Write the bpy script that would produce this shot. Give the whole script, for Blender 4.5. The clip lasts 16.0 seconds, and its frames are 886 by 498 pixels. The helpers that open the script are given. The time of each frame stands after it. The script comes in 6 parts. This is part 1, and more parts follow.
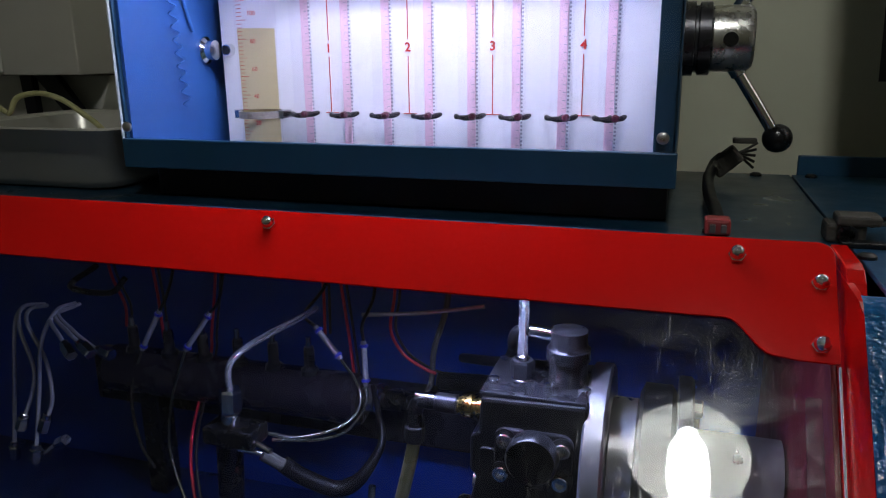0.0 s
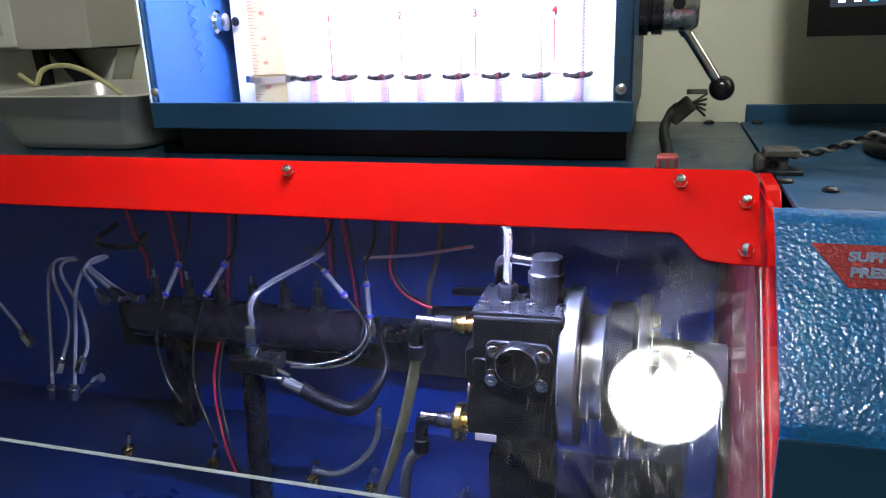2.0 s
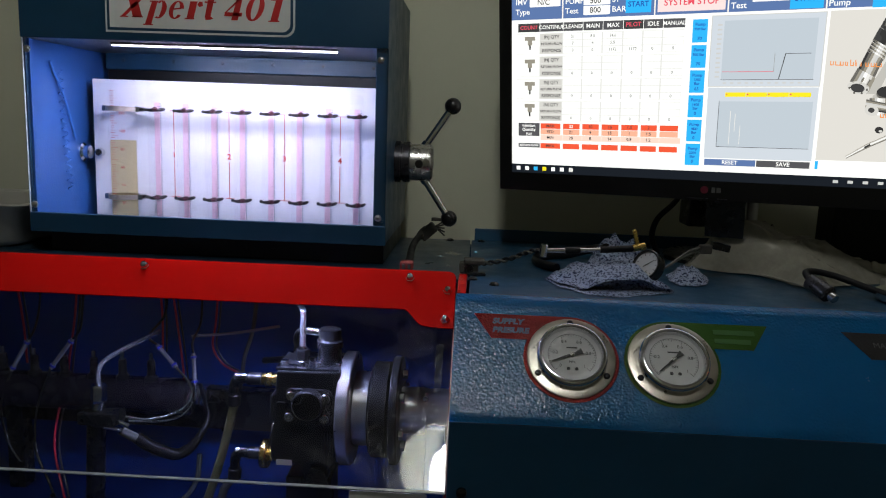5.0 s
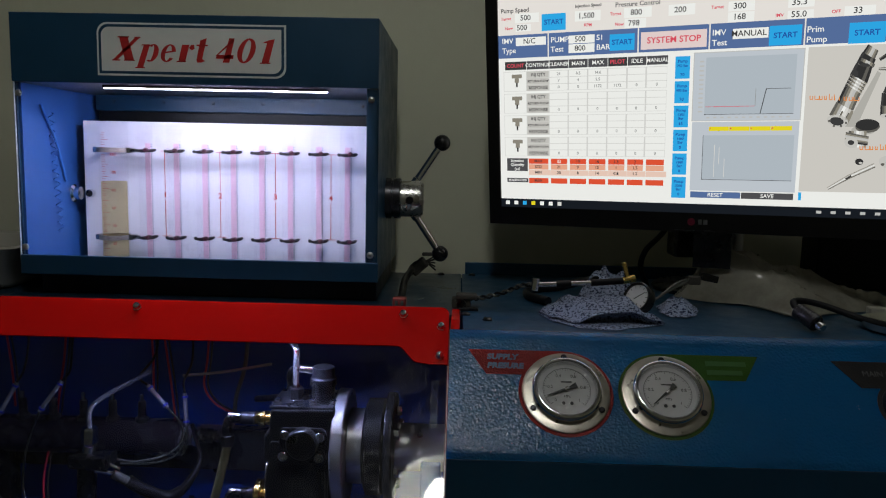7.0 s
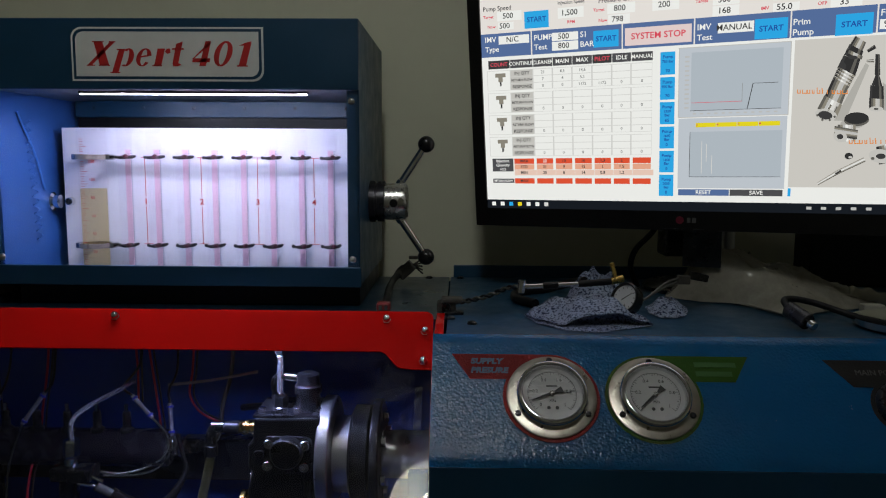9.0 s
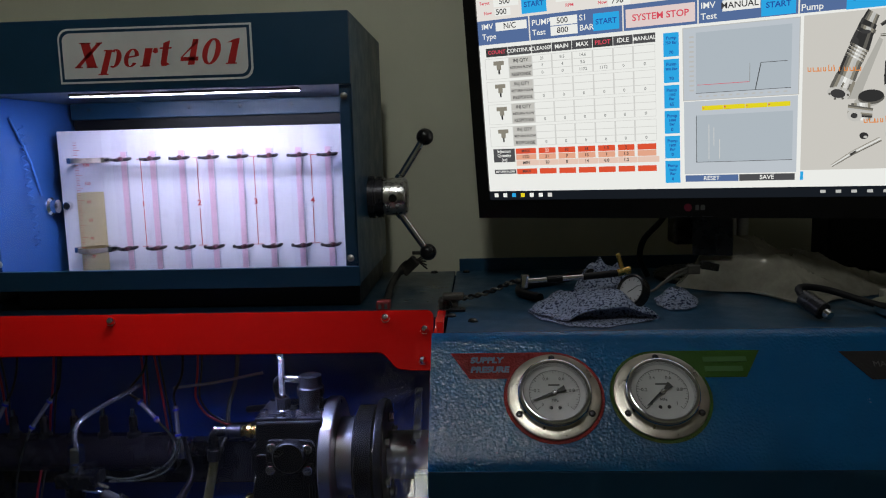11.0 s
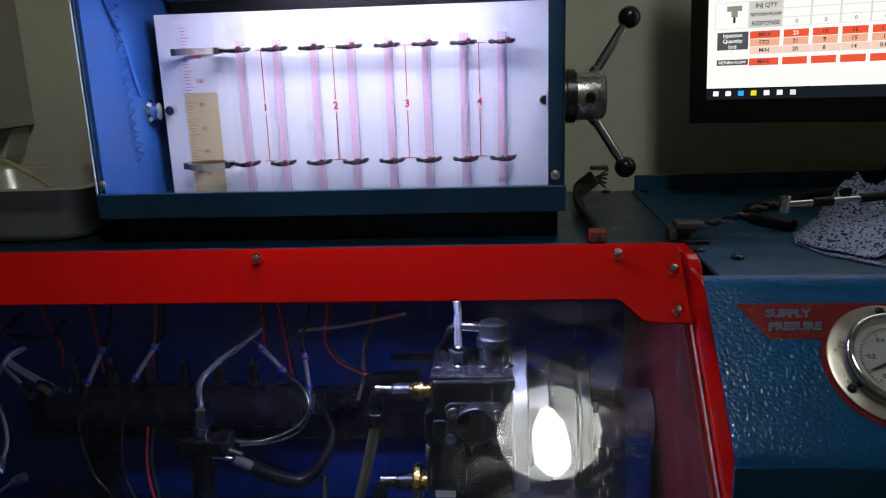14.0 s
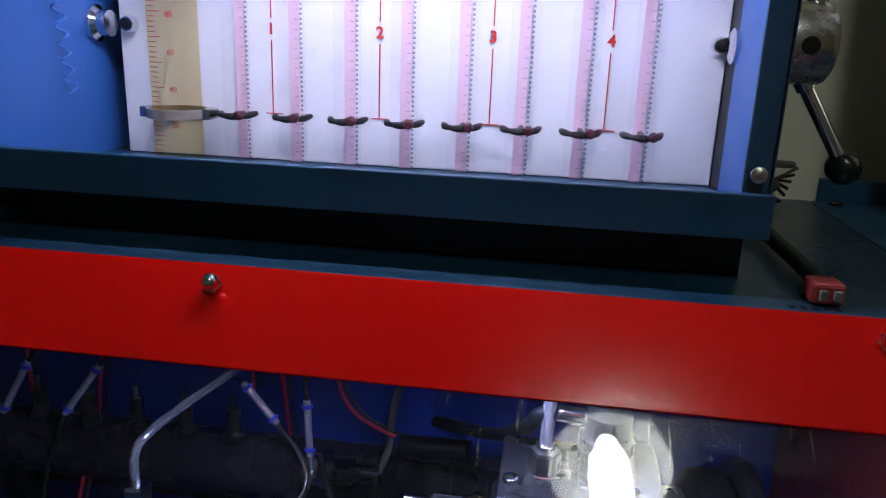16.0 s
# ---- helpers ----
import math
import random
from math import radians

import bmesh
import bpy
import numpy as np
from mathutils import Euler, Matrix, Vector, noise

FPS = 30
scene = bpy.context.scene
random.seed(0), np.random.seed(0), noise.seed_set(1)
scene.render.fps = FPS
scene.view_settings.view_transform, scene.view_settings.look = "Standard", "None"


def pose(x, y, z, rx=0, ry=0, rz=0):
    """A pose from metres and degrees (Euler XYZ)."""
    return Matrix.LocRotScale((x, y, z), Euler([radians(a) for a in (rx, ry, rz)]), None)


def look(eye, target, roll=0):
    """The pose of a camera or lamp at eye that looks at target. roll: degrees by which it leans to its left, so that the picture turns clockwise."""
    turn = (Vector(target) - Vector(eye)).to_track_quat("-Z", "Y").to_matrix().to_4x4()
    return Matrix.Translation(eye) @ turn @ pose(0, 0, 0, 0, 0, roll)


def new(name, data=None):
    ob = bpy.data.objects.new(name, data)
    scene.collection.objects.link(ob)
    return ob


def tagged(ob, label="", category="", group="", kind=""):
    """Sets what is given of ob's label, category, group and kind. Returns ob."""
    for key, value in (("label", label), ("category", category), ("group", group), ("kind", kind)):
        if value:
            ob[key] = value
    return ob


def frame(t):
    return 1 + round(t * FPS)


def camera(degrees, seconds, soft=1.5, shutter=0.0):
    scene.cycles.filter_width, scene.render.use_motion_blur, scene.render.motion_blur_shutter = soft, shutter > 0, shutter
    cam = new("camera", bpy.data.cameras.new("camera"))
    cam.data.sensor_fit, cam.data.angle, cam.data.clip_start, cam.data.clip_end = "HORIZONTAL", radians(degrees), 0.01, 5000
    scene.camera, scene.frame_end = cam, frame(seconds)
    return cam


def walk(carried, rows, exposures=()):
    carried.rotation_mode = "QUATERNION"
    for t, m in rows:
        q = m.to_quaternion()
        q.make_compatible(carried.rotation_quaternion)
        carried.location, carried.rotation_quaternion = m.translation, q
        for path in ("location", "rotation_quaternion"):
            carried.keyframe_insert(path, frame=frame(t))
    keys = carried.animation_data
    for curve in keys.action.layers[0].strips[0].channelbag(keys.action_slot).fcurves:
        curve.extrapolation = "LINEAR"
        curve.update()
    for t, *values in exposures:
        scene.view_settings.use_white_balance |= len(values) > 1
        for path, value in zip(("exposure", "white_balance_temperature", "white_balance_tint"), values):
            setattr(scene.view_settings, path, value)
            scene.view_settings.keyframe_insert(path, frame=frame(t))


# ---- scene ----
cam = camera(61.4, 16.0, soft=1.1)
METRES, EYE, TILT, LEAN, TURN = 1.68, 1.25, 0.0, 0.0, 19.5
PATH = [
    (0, (0.05, 0.3, 1.212), (-0.54, 2.141, 0.701), -0.7),
    (0.5, (0.048, 0.248, 1.201), (-0.493, 2.073, 0.587), -2.9),
    (1, (0.056, 0.217, 1.211), (-0.459, 2.049, 0.596), -2.1),
    (1.5, (0.07, 0.196, 1.216), (-0.453, 2.038, 0.638), -2.0),
    (2, (0.072, 0.194, 1.214), (-0.472, 2.024, 0.62), -2.0),
    (2.5, (0.074, 0.197, 1.215), (-0.462, 2.032, 0.627), -2.0),
    (3, (0.076, 0.181, 1.222), (-0.395, 2.048, 0.682), -1.2),
    (3.5, (0.083, 0.141, 1.234), (-0.235, 2.053, 0.742), 0.9),
    (4, (0.136, 0.023, 1.25), (-0.065, 1.963, 0.81), 1.8),
    (4.5, (0.178, -0.083, 1.264), (0.066, 1.869, 0.844), 2.2),
    (5, (0.166, -0.126, 1.273), (0.089, 1.847, 0.952), 2.1),
    (7.5, (0.157, -0.133, 1.283), (0.119, 1.852, 1.041), 1.2),
    (8, (0.171, -0.133, 1.281), (0.134, 1.852, 1.042), 1.0),
    (8.5, (0.176, -0.124, 1.28), (0.143, 1.863, 1.049), 0.7),
    (11, (0.208, -0.085, 1.287), (0.105, 1.895, 1.021), -1.5),
    (11.5, (0.214, -0.074, 1.286), (0.111, 1.906, 1.023), -1.1),
    (12, (0.218, -0.069, 1.29), (0.1, 1.91, 1.026), -1.1),
    (12.5, (0.192, -0.042, 1.287), (0.093, 1.937, 1.015), -0.8),
    (13, (0.134, 0.005, 1.286), (0.019, 1.967, 0.919), -0.9),
    (13.5, (0.033, 0.062, 1.276), (-0.129, 2.006, 0.833), -1.9),
    (14, (-0.022, 0.119, 1.262), (-0.169, 2.054, 0.778), -1.9),
    (14.5, (-0.042, 0.24, 1.248), (-0.243, 2.161, 0.731), -1.2),
    (15, (-0.034, 0.326, 1.248), (-0.309, 2.237, 0.726), -0.5),
    (15.5, (-0.026, 0.373, 1.234), (-0.381, 2.268, 0.704), 0.9),
    (16, (-0.078, 0.442, 1.218), (-0.346, 2.345, 0.663), 2.1),
]
EXPOSURE = [(0, 0.6), (0.5, 1.6), (1.0, 2.15), (1.5, 2.3), (3.0, 2.3), (3.5, 1.9), (4.0, 1.4), (4.5, 1.0), (5.0, 0.5), (7.5, 0.05), (13, 0.1), (13.5, 0.26), (14, 0.33), (15, 0.47), (16, 0.46)]
walk(cam, [(t, look(eye, target, roll)) for t, eye, target, roll in PATH], EXPOSURE)


# ---- light ----
world = bpy.data.worlds.new("room_dark")
scene.world = world
world.use_nodes = True
world.node_tree.nodes["Background"].inputs[0].default_value = (0.75, 0.72, 0.65, 1)
world.node_tree.nodes["Background"].inputs[1].default_value = 0.05

# ---- materials ----
def mat(name, col, rough=0.5, metal=0.0, var=0.12, scale=40.0, bump=0.0, bscale=400.0, spec=0.5, coat=0.0, emit=None, strength=0.0, wear=None):
    """A principled material with colour variation at two scales and fine relief."""
    m = bpy.data.materials.new(name)
    m.use_nodes = True
    nt = m.node_tree
    b = nt.nodes["Principled BSDF"]
    b.inputs["Roughness"].default_value = rough
    b.inputs["Metallic"].default_value = metal
    b.inputs["Specular IOR Level"].default_value = spec
    b.inputs["Coat Weight"].default_value = coat
    b.inputs["Coat Roughness"].default_value = 0.08
    b.inputs["Base Color"].default_value = (*col, 1)
    if emit:
        b.inputs["Emission Color"].default_value = (*emit, 1)
        b.inputs["Emission Strength"].default_value = strength
    tc = nt.nodes.new("ShaderNodeTexCoord")
    if var > 0:
        n1 = nt.nodes.new("ShaderNodeTexNoise")
        n1.inputs["Scale"].default_value = scale
        n1.inputs["Detail"].default_value = 4
        n1.inputs["Roughness"].default_value = 0.65
        nt.links.new(tc.outputs["Object"], n1.inputs["Vector"])
        n2 = nt.nodes.new("ShaderNodeTexNoise")
        n2.inputs["Scale"].default_value = scale * 0.12
        n2.inputs["Detail"].default_value = 3
        nt.links.new(tc.outputs["Object"], n2.inputs["Vector"])
        add = nt.nodes.new("ShaderNodeMath")
        add.operation = "ADD"
        nt.links.new(n1.outputs["Fac"], add.inputs[0])
        nt.links.new(n2.outputs["Fac"], add.inputs[1])
        mr = nt.nodes.new("ShaderNodeMapRange")
        mr.inputs["From Min"].default_value, mr.inputs["From Max"].default_value = 0.7, 1.3
        mr.inputs["To Min"].default_value, mr.inputs["To Max"].default_value = 1 - var, 1 + var
        nt.links.new(add.outputs[0], mr.inputs["Value"])
        hs = nt.nodes.new("ShaderNodeHueSaturation")
        hs.inputs["Color"].default_value = (*col, 1)
        nt.links.new(mr.outputs["Result"], hs.inputs["Value"])
        nt.links.new(hs.outputs["Color"], b.inputs["Base Color"])
        rr = nt.nodes.new("ShaderNodeMapRange")
        rr.inputs["From Min"].default_value, rr.inputs["From Max"].default_value = 0.3, 0.7
        rr.inputs["To Min"].default_value, rr.inputs["To Max"].default_value = max(0.02, rough * 0.75), min(1, rough * 1.25)
        nt.links.new(n1.outputs["Fac"], rr.inputs["Value"])
        nt.links.new(rr.outputs["Result"], b.inputs["Roughness"])
    if bump > 0:
        n3 = nt.nodes.new("ShaderNodeTexNoise")
        n3.inputs["Scale"].default_value = bscale
        n3.inputs["Detail"].default_value = 4
        nt.links.new(tc.outputs["Object"], n3.inputs["Vector"])
        bp = nt.nodes.new("ShaderNodeBump")
        bp.inputs["Strength"].default_value = bump
        bp.inputs["Distance"].default_value = 0.004 if bscale < 100 else 0.002
        nt.links.new(n3.outputs["Fac"], bp.inputs["Height"])
        nt.links.new(bp.outputs["Normal"], b.inputs["Normal"])
    return m


def hammered(name, col):
    """Blue hammer-finish paint: rounded pimples about 4 mm across, some run together."""
    m = mat(name, col, rough=0.22, var=0.03, scale=30, spec=0.9)
    nt = m.node_tree
    b = nt.nodes["Principled BSDF"]
    tc = nt.nodes.new("ShaderNodeTexCoord")
    wv = nt.nodes.new("ShaderNodeTexNoise")
    wv.inputs["Scale"].default_value = 340
    wv.inputs["Detail"].default_value = 1.5
    nt.links.new(tc.outputs["Object"], wv.inputs["Vector"])
    v = nt.nodes.new("ShaderNodeTexVoronoi")
    v.feature = "SMOOTH_F1"
    v.inputs["Scale"].default_value = 330
    v.inputs["Smoothness"].default_value = 0.7
    nt.links.new(tc.outputs["Object"], v.inputs["Vector"])
    ad = nt.nodes.new("ShaderNodeMath")
    ad.operation = "SUBTRACT"
    nt.links.new(wv.outputs["Fac"], ad.inputs[0])
    nt.links.new(v.outputs["Distance"], ad.inputs[1])
    bp = nt.nodes.new("ShaderNodeBump")
    bp.inputs["Strength"].default_value = 0.6
    bp.inputs["Distance"].default_value = 0.0009
    nt.links.new(ad.outputs[0], bp.inputs["Height"])
    nt.links.new(bp.outputs["Normal"], b.inputs["Normal"])
    return m


def clear(name, tint=(1, 1, 1), gloss=1.0, haze=0.0, scratch=0.0, rough=0.0, ior=1.49):
    """Clear plastic or glass sheet: see-through, mirror gloss by Fresnel, dust and scratches."""
    m = bpy.data.materials.new(name)
    m.use_nodes = True
    nt = m.node_tree
    nt.nodes.remove(nt.nodes["Principled BSDF"])
    out = nt.nodes["Material Output"]
    tr = nt.nodes.new("ShaderNodeBsdfTransparent")
    tr.inputs[0].default_value = (*tint, 1)
    gl = nt.nodes.new("ShaderNodeBsdfGlossy")
    gl.inputs["Roughness"].default_value = rough
    fr = nt.nodes.new("ShaderNodeFresnel")
    fr.inputs["IOR"].default_value = ior
    mu = nt.nodes.new("ShaderNodeMath")
    mu.operation = "MULTIPLY"
    mu.inputs[1].default_value = gloss
    nt.links.new(fr.outputs[0], mu.inputs[0])
    mx = nt.nodes.new("ShaderNodeMixShader")
    nt.links.new(mu.outputs[0], mx.inputs[0])
    nt.links.new(tr.outputs[0], mx.inputs[1])
    nt.links.new(gl.outputs[0], mx.inputs[2])
    last = mx
    if haze > 0:
        tc = nt.nodes.new("ShaderNodeTexCoord")
        n1 = nt.nodes.new("ShaderNodeTexNoise")
        n1.inputs["Scale"].default_value = 20
        n1.inputs["Detail"].default_value = 4
        n1.inputs["Roughness"].default_value = 0.72
        n1.inputs["Distortion"].default_value = 1.2
        nt.links.new(tc.outputs["Object"], n1.inputs["Vector"])
        r1 = nt.nodes.new("ShaderNodeMapRange")
        r1.inputs["From Min"].default_value, r1.inputs["From Max"].default_value = 0.48, 0.72
        r1.inputs["To Min"].default_value, r1.inputs["To Max"].default_value = haze * 0.08, haze
        nt.links.new(n1.outputs["Fac"], r1.inputs["Value"])
        # fine scratches: stretched noise
        mp = nt.nodes.new("ShaderNodeMapping")
        mp.inputs["Scale"].default_value = (620, 45, 45)
        mp.inputs["Rotation"].default_value = (0.3, 0.4, 0.9)
        nt.links.new(tc.outputs["Object"], mp.inputs["Vector"])
        n2 = nt.nodes.new("ShaderNodeTexNoise")
        n2.inputs["Scale"].default_value = 1.0
        n2.inputs["Detail"].default_value = 2
        nt.links.new(mp.outputs[0], n2.inputs["Vector"])
        r2 = nt.nodes.new("ShaderNodeMapRange")
        r2.inputs["From Min"].default_value, r2.inputs["From Max"].default_value = 0.66, 0.72
        r2.inputs["To Min"].default_value, r2.inputs["To Max"].default_value = 0, scratch
        nt.links.new(n2.outputs["Fac"], r2.inputs["Value"])
        # specks of dust and dried drops
        vo = nt.nodes.new("ShaderNodeTexVoronoi")
        vo.inputs["Scale"].default_value = 95
        nt.links.new(tc.outputs["Object"], vo.inputs["Vector"])
        r3 = nt.nodes.new("ShaderNodeMapRange")
        r3.inputs["From Min"].default_value, r3.inputs["From Max"].default_value = 0.10, 0.06
        r3.inputs["To Min"].default_value, r3.inputs["To Max"].default_value = 0, scratch
        nt.links.new(vo.outputs["Distance"], r3.inputs["Value"])
        gate = nt.nodes.new("ShaderNodeMath")
        gate.operation = "MULTIPLY"
        nt.links.new(r3.outputs[0], gate.inputs[0])
        nt.links.new(n1.outputs["Fac"], gate.inputs[1])
        s1 = nt.nodes.new("ShaderNodeMath")
        s1.operation = "ADD"
        nt.links.new(r2.outputs[0], s1.inputs[0])
        nt.links.new(gate.outputs[0], s1.inputs[1])
        s2 = nt.nodes.new("ShaderNodeMath")
        s2.operation = "ADD"
        s2.use_clamp = True
        nt.links.new(s1.outputs[0], s2.inputs[0])
        nt.links.new(r1.outputs[0], s2.inputs[1])
        g2 = nt.nodes.new("ShaderNodeBsdfGlossy")
        g2.inputs["Roughness"].default_value = 0.22
        m2 = nt.nodes.new("ShaderNodeMixShader")
        nt.links.new(s2.outputs[0], m2.inputs[0])
        nt.links.new(mx.outputs[0], m2.inputs[1])
        nt.links.new(g2.outputs[0], m2.inputs[2])
        last = m2
    nt.links.new(last.outputs[0], out.inputs["Surface"])
    return m


def glow(name, col, strength):
    m = bpy.data.materials.new(name)
    m.use_nodes = True
    nt = m.node_tree
    nt.nodes.remove(nt.nodes["Principled BSDF"])
    e = nt.nodes.new("ShaderNodeEmission")
    e.inputs[0].default_value = (*col, 1)
    e.inputs[1].default_value = strength
    nt.links.new(e.outputs[0], nt.nodes["Material Output"].inputs["Surface"])
    return m


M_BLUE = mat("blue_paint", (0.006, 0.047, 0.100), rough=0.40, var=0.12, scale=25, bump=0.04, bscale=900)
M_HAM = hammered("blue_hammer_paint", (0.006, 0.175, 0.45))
# deck: darker base colour and stronger gloss than blue_paint
M_DECK = mat("dark_blue_deck_paint", (0.0035, 0.028, 0.055), rough=0.34, spec=1.0, var=0.2, scale=18, bump=0.04, bscale=900)
M_COIL = mat("pale_blue_hose", (0.05, 0.18, 0.52), rough=0.4, var=0.1, scale=80)
M_INBLUE = mat("inside_blue_paint", (0.003, 0.046, 0.30), rough=0.45, var=0.2, scale=14, bump=0.1)
# compartment floor: inside blue made darker, so its shade is in the colour
M_INFLOOR = mat("shaded_blue_floor", (0.004, 0.018, 0.095), rough=0.35, var=0.3, scale=9, bump=0.08)
M_CABBLUE = mat("cabinet_inside_blue", (0.026, 0.11, 0.37), rough=0.4, var=0.1, scale=10, bump=0.05)
M_RED = mat("red_paint", (0.52, 0.004, 0.003), rough=0.15, spec=0.45, var=0.03, scale=5, bump=0.05, bscale=260)
M_BLACK = mat("black_plastic", (0.007, 0.007, 0.008), rough=0.28, var=0.2, scale=60)
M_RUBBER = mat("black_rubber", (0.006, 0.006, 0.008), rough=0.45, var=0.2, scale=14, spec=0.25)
M_DARKMET = mat("dark_cast_metal", (0.016, 0.016, 0.018), rough=0.33, metal=0.3, var=0.25, scale=10, bump=0.04, bscale=60)
M_PAN = mat("satin_tray_steel", (0.62, 0.60, 0.55), rough=0.42, metal=0.6, var=0.08, scale=9)
M_STEEL = mat("brushed_steel", (0.55, 0.54, 0.52), rough=0.28, metal=1.0, var=0.12, scale=90, bump=0.05, bscale=1200)
M_TURNED = mat("turned_steel", (0.48, 0.48, 0.50), rough=0.34, metal=0.85, var=0.12, scale=30)
M_PIPE = mat("bright_pipe", (0.74, 0.74, 0.78), rough=0.14, metal=0.8, var=0.1, scale=60)
M_CHROME = mat("polished_steel", (0.72, 0.72, 0.73), rough=0.12, metal=1.0, var=0.06, scale=60)
M_ZINC = mat("zinc_nut", (0.60, 0.60, 0.60), rough=0.20, metal=1.0, var=0.25, scale=150)
M_BRASS = mat("brass", (0.72, 0.50, 0.16), rough=0.25, metal=1.0, var=0.15, scale=120)
M_GUN = mat("gunmetal", (0.040, 0.039, 0.045), rough=0.28, metal=0.6, var=0.14, scale=25, bump=0.04)
M_RAIL = mat("rail_dark_steel", (0.035, 0.030, 0.045), rough=0.26, metal=0.3, var=0.14, scale=20, bump=0.04)
M_WALL = mat("cream_wall_paint", (0.63, 0.62, 0.48), rough=0.75, var=0.05, scale=5, bump=0.12, bscale=120)
M_CEIL = mat("ceiling_paint", (0.5, 0.49, 0.46), rough=0.8, var=0.05, scale=4)
M_FLOOR = mat("grey_floor", (0.16, 0.16, 0.155), rough=0.5, var=0.2, scale=6)
M_WHITEBOARD = mat("white_board", (0.80, 0.78, 0.84), rough=0.32, var=0.03, scale=30)
M_GREYBOX = mat("grey_painted_sheet", (0.42, 0.40, 0.35), rough=0.5, var=0.06, scale=8)
M_PALE = mat("pale_grey_plastic", (0.58, 0.57, 0.52), rough=0.5, var=0.05, scale=12)
M_CLEAR = clear("clear_sheet", gloss=0.9, haze=0.012, scratch=0.05)
M_HOOD = clear("scratched_clear_sheet", tint=(0.93, 0.95, 0.97), gloss=1.4, haze=0.042, scratch=0.12)
M_GLASS = clear("tube_glass", tint=(0.985, 0.98, 0.99), gloss=0.10, ior=1.05)
M_OIL = clear("amber_oil", tint=(0.97, 0.90, 0.67), gloss=0.12, ior=1.1)
M_THRU = clear("clear_sheet_body", tint=(0.985, 0.99, 0.99), gloss=0.0)
M_TAPE = clear("dull_tape", tint=(0.82, 0.84, 0.86), gloss=0.8, haze=0.10, scratch=0.15)
M_INCEIL = mat("grey_inner_sheet", (0.10, 0.105, 0.13), rough=0.35, var=0.1, scale=20)
M_EDGE = mat("sheet_edge", (0.42, 0.47, 0.46), rough=0.3, var=0.1, scale=60)


# ---- mesh helpers ----
def finish(name, bm, material, parent=None, label="", smooth=False, bevel=0.0):
    me = bpy.data.meshes.new(name)
    bmesh.ops.recalc_face_normals(bm, faces=bm.faces)
    bm.to_mesh(me)
    bm.free()
    for mm in (material if isinstance(material, (list, tuple)) else [material]):
        me.materials.append(mm)
    ob = new(name, me)
    if smooth:
        me.polygons.foreach_set("use_smooth", [True] * len(me.polygons))
        me.set_sharp_from_angle(angle=radians(38))
    if bevel > 0:
        md = ob.modifiers.new("bevel", "BEVEL")
        md.width, md.segments, md.limit_method = bevel, 2, "ANGLE"
    if parent:
        ob.parent = parent
    if label:
        ob["label"] = label
    return ob


def front_gloss(ob, way, skin, rest):
    """Gives the sheet's faces that look along way the glossy skin, the others the plain clear material."""
    ob.data.materials.clear()
    ob.data.materials.append(skin)
    ob.data.materials.append(rest)
    for f in ob.data.polygons:
        f.material_index = 0 if f.normal.dot(Vector(way)) > 0.9 else 1
    ob.visible_shadow = False
    return ob


def part(name, bm, material, parent, label="", smooth=False, bevel=0.0):
    return finish(name, bm, material, parent, label, smooth, bevel)


def thing(name, label, category, at=(0, 0, 0), group="", kind=""):
    ob = new(name)
    ob.location = at
    ob.empty_display_size = 0.02
    return tagged(ob, label, category, group, kind)


def box(x0, y0, z0, x1, y1, z1, bm=None, m=None):
    bm = bm or bmesh.new()
    r = bmesh.ops.create_cube(bm, size=1)
    k = Matrix.Translation(((x0 + x1) / 2, (y0 + y1) / 2, (z0 + z1) / 2)) @ Matrix.Diagonal((abs(x1 - x0), abs(y1 - y0), abs(z1 - z0), 1))
    bmesh.ops.transform(bm, matrix=(m @ k if m else k), verts=r["verts"])
    return bm


def along(a, b):
    """The pose with z along a to b, at a."""
    d = Vector(b) - Vector(a)
    return Matrix.Translation(a) @ d.to_track_quat("Z", "Y").to_matrix().to_4x4(), d.length


def lathe(profile, a, b, bm=None, seg=28):
    """Turns (radius, height) pairs round the axis from a towards b; heights in metres from a."""
    bm = bm or bmesh.new()
    k, _ = along(a, b)
    rings = []
    for r, h in profile:
        if r < 1e-6:
            rings.append([bm.verts.new(k @ Vector((0, 0, h)))])
        else:
            rings.append([bm.verts.new(k @ Vector((r * math.cos(2 * math.pi * i / seg), r * math.sin(2 * math.pi * i / seg), h))) for i in range(seg)])
    for p, q in zip(rings, rings[1:]):
        for i in range(seg):
            j = (i + 1) % seg
            if len(p) == 1 and len(q) > 1:
                bm.faces.new((p[0], q[i], q[j]))
            elif len(q) == 1 and len(p) > 1:
                bm.faces.new((p[i], p[j], q[0]))
            elif len(p) > 1:
                bm.faces.new((p[i], p[j], q[j], q[i]))
    return bm


def rod(a, b, r, bm=None, seg=20, chamfer=0.0):
    d = (Vector(b) - Vector(a)).length
    c = chamfer or min(r * 0.12, d * 0.2)
    return lathe([(0, 0), (r - c, 0), (r, c), (r, d - c), (r - c, d), (0, d)], a, b, bm, seg)


def hexnut(a, b, r, bm=None, bore=0.0):
    d = (Vector(b) - Vector(a)).length
    return lathe([(0, 0), (r * 0.9, 0), (r, d * 0.12), (r, d * 0.88), (r * 0.9, d), (0, d)], a, b, bm, 6)


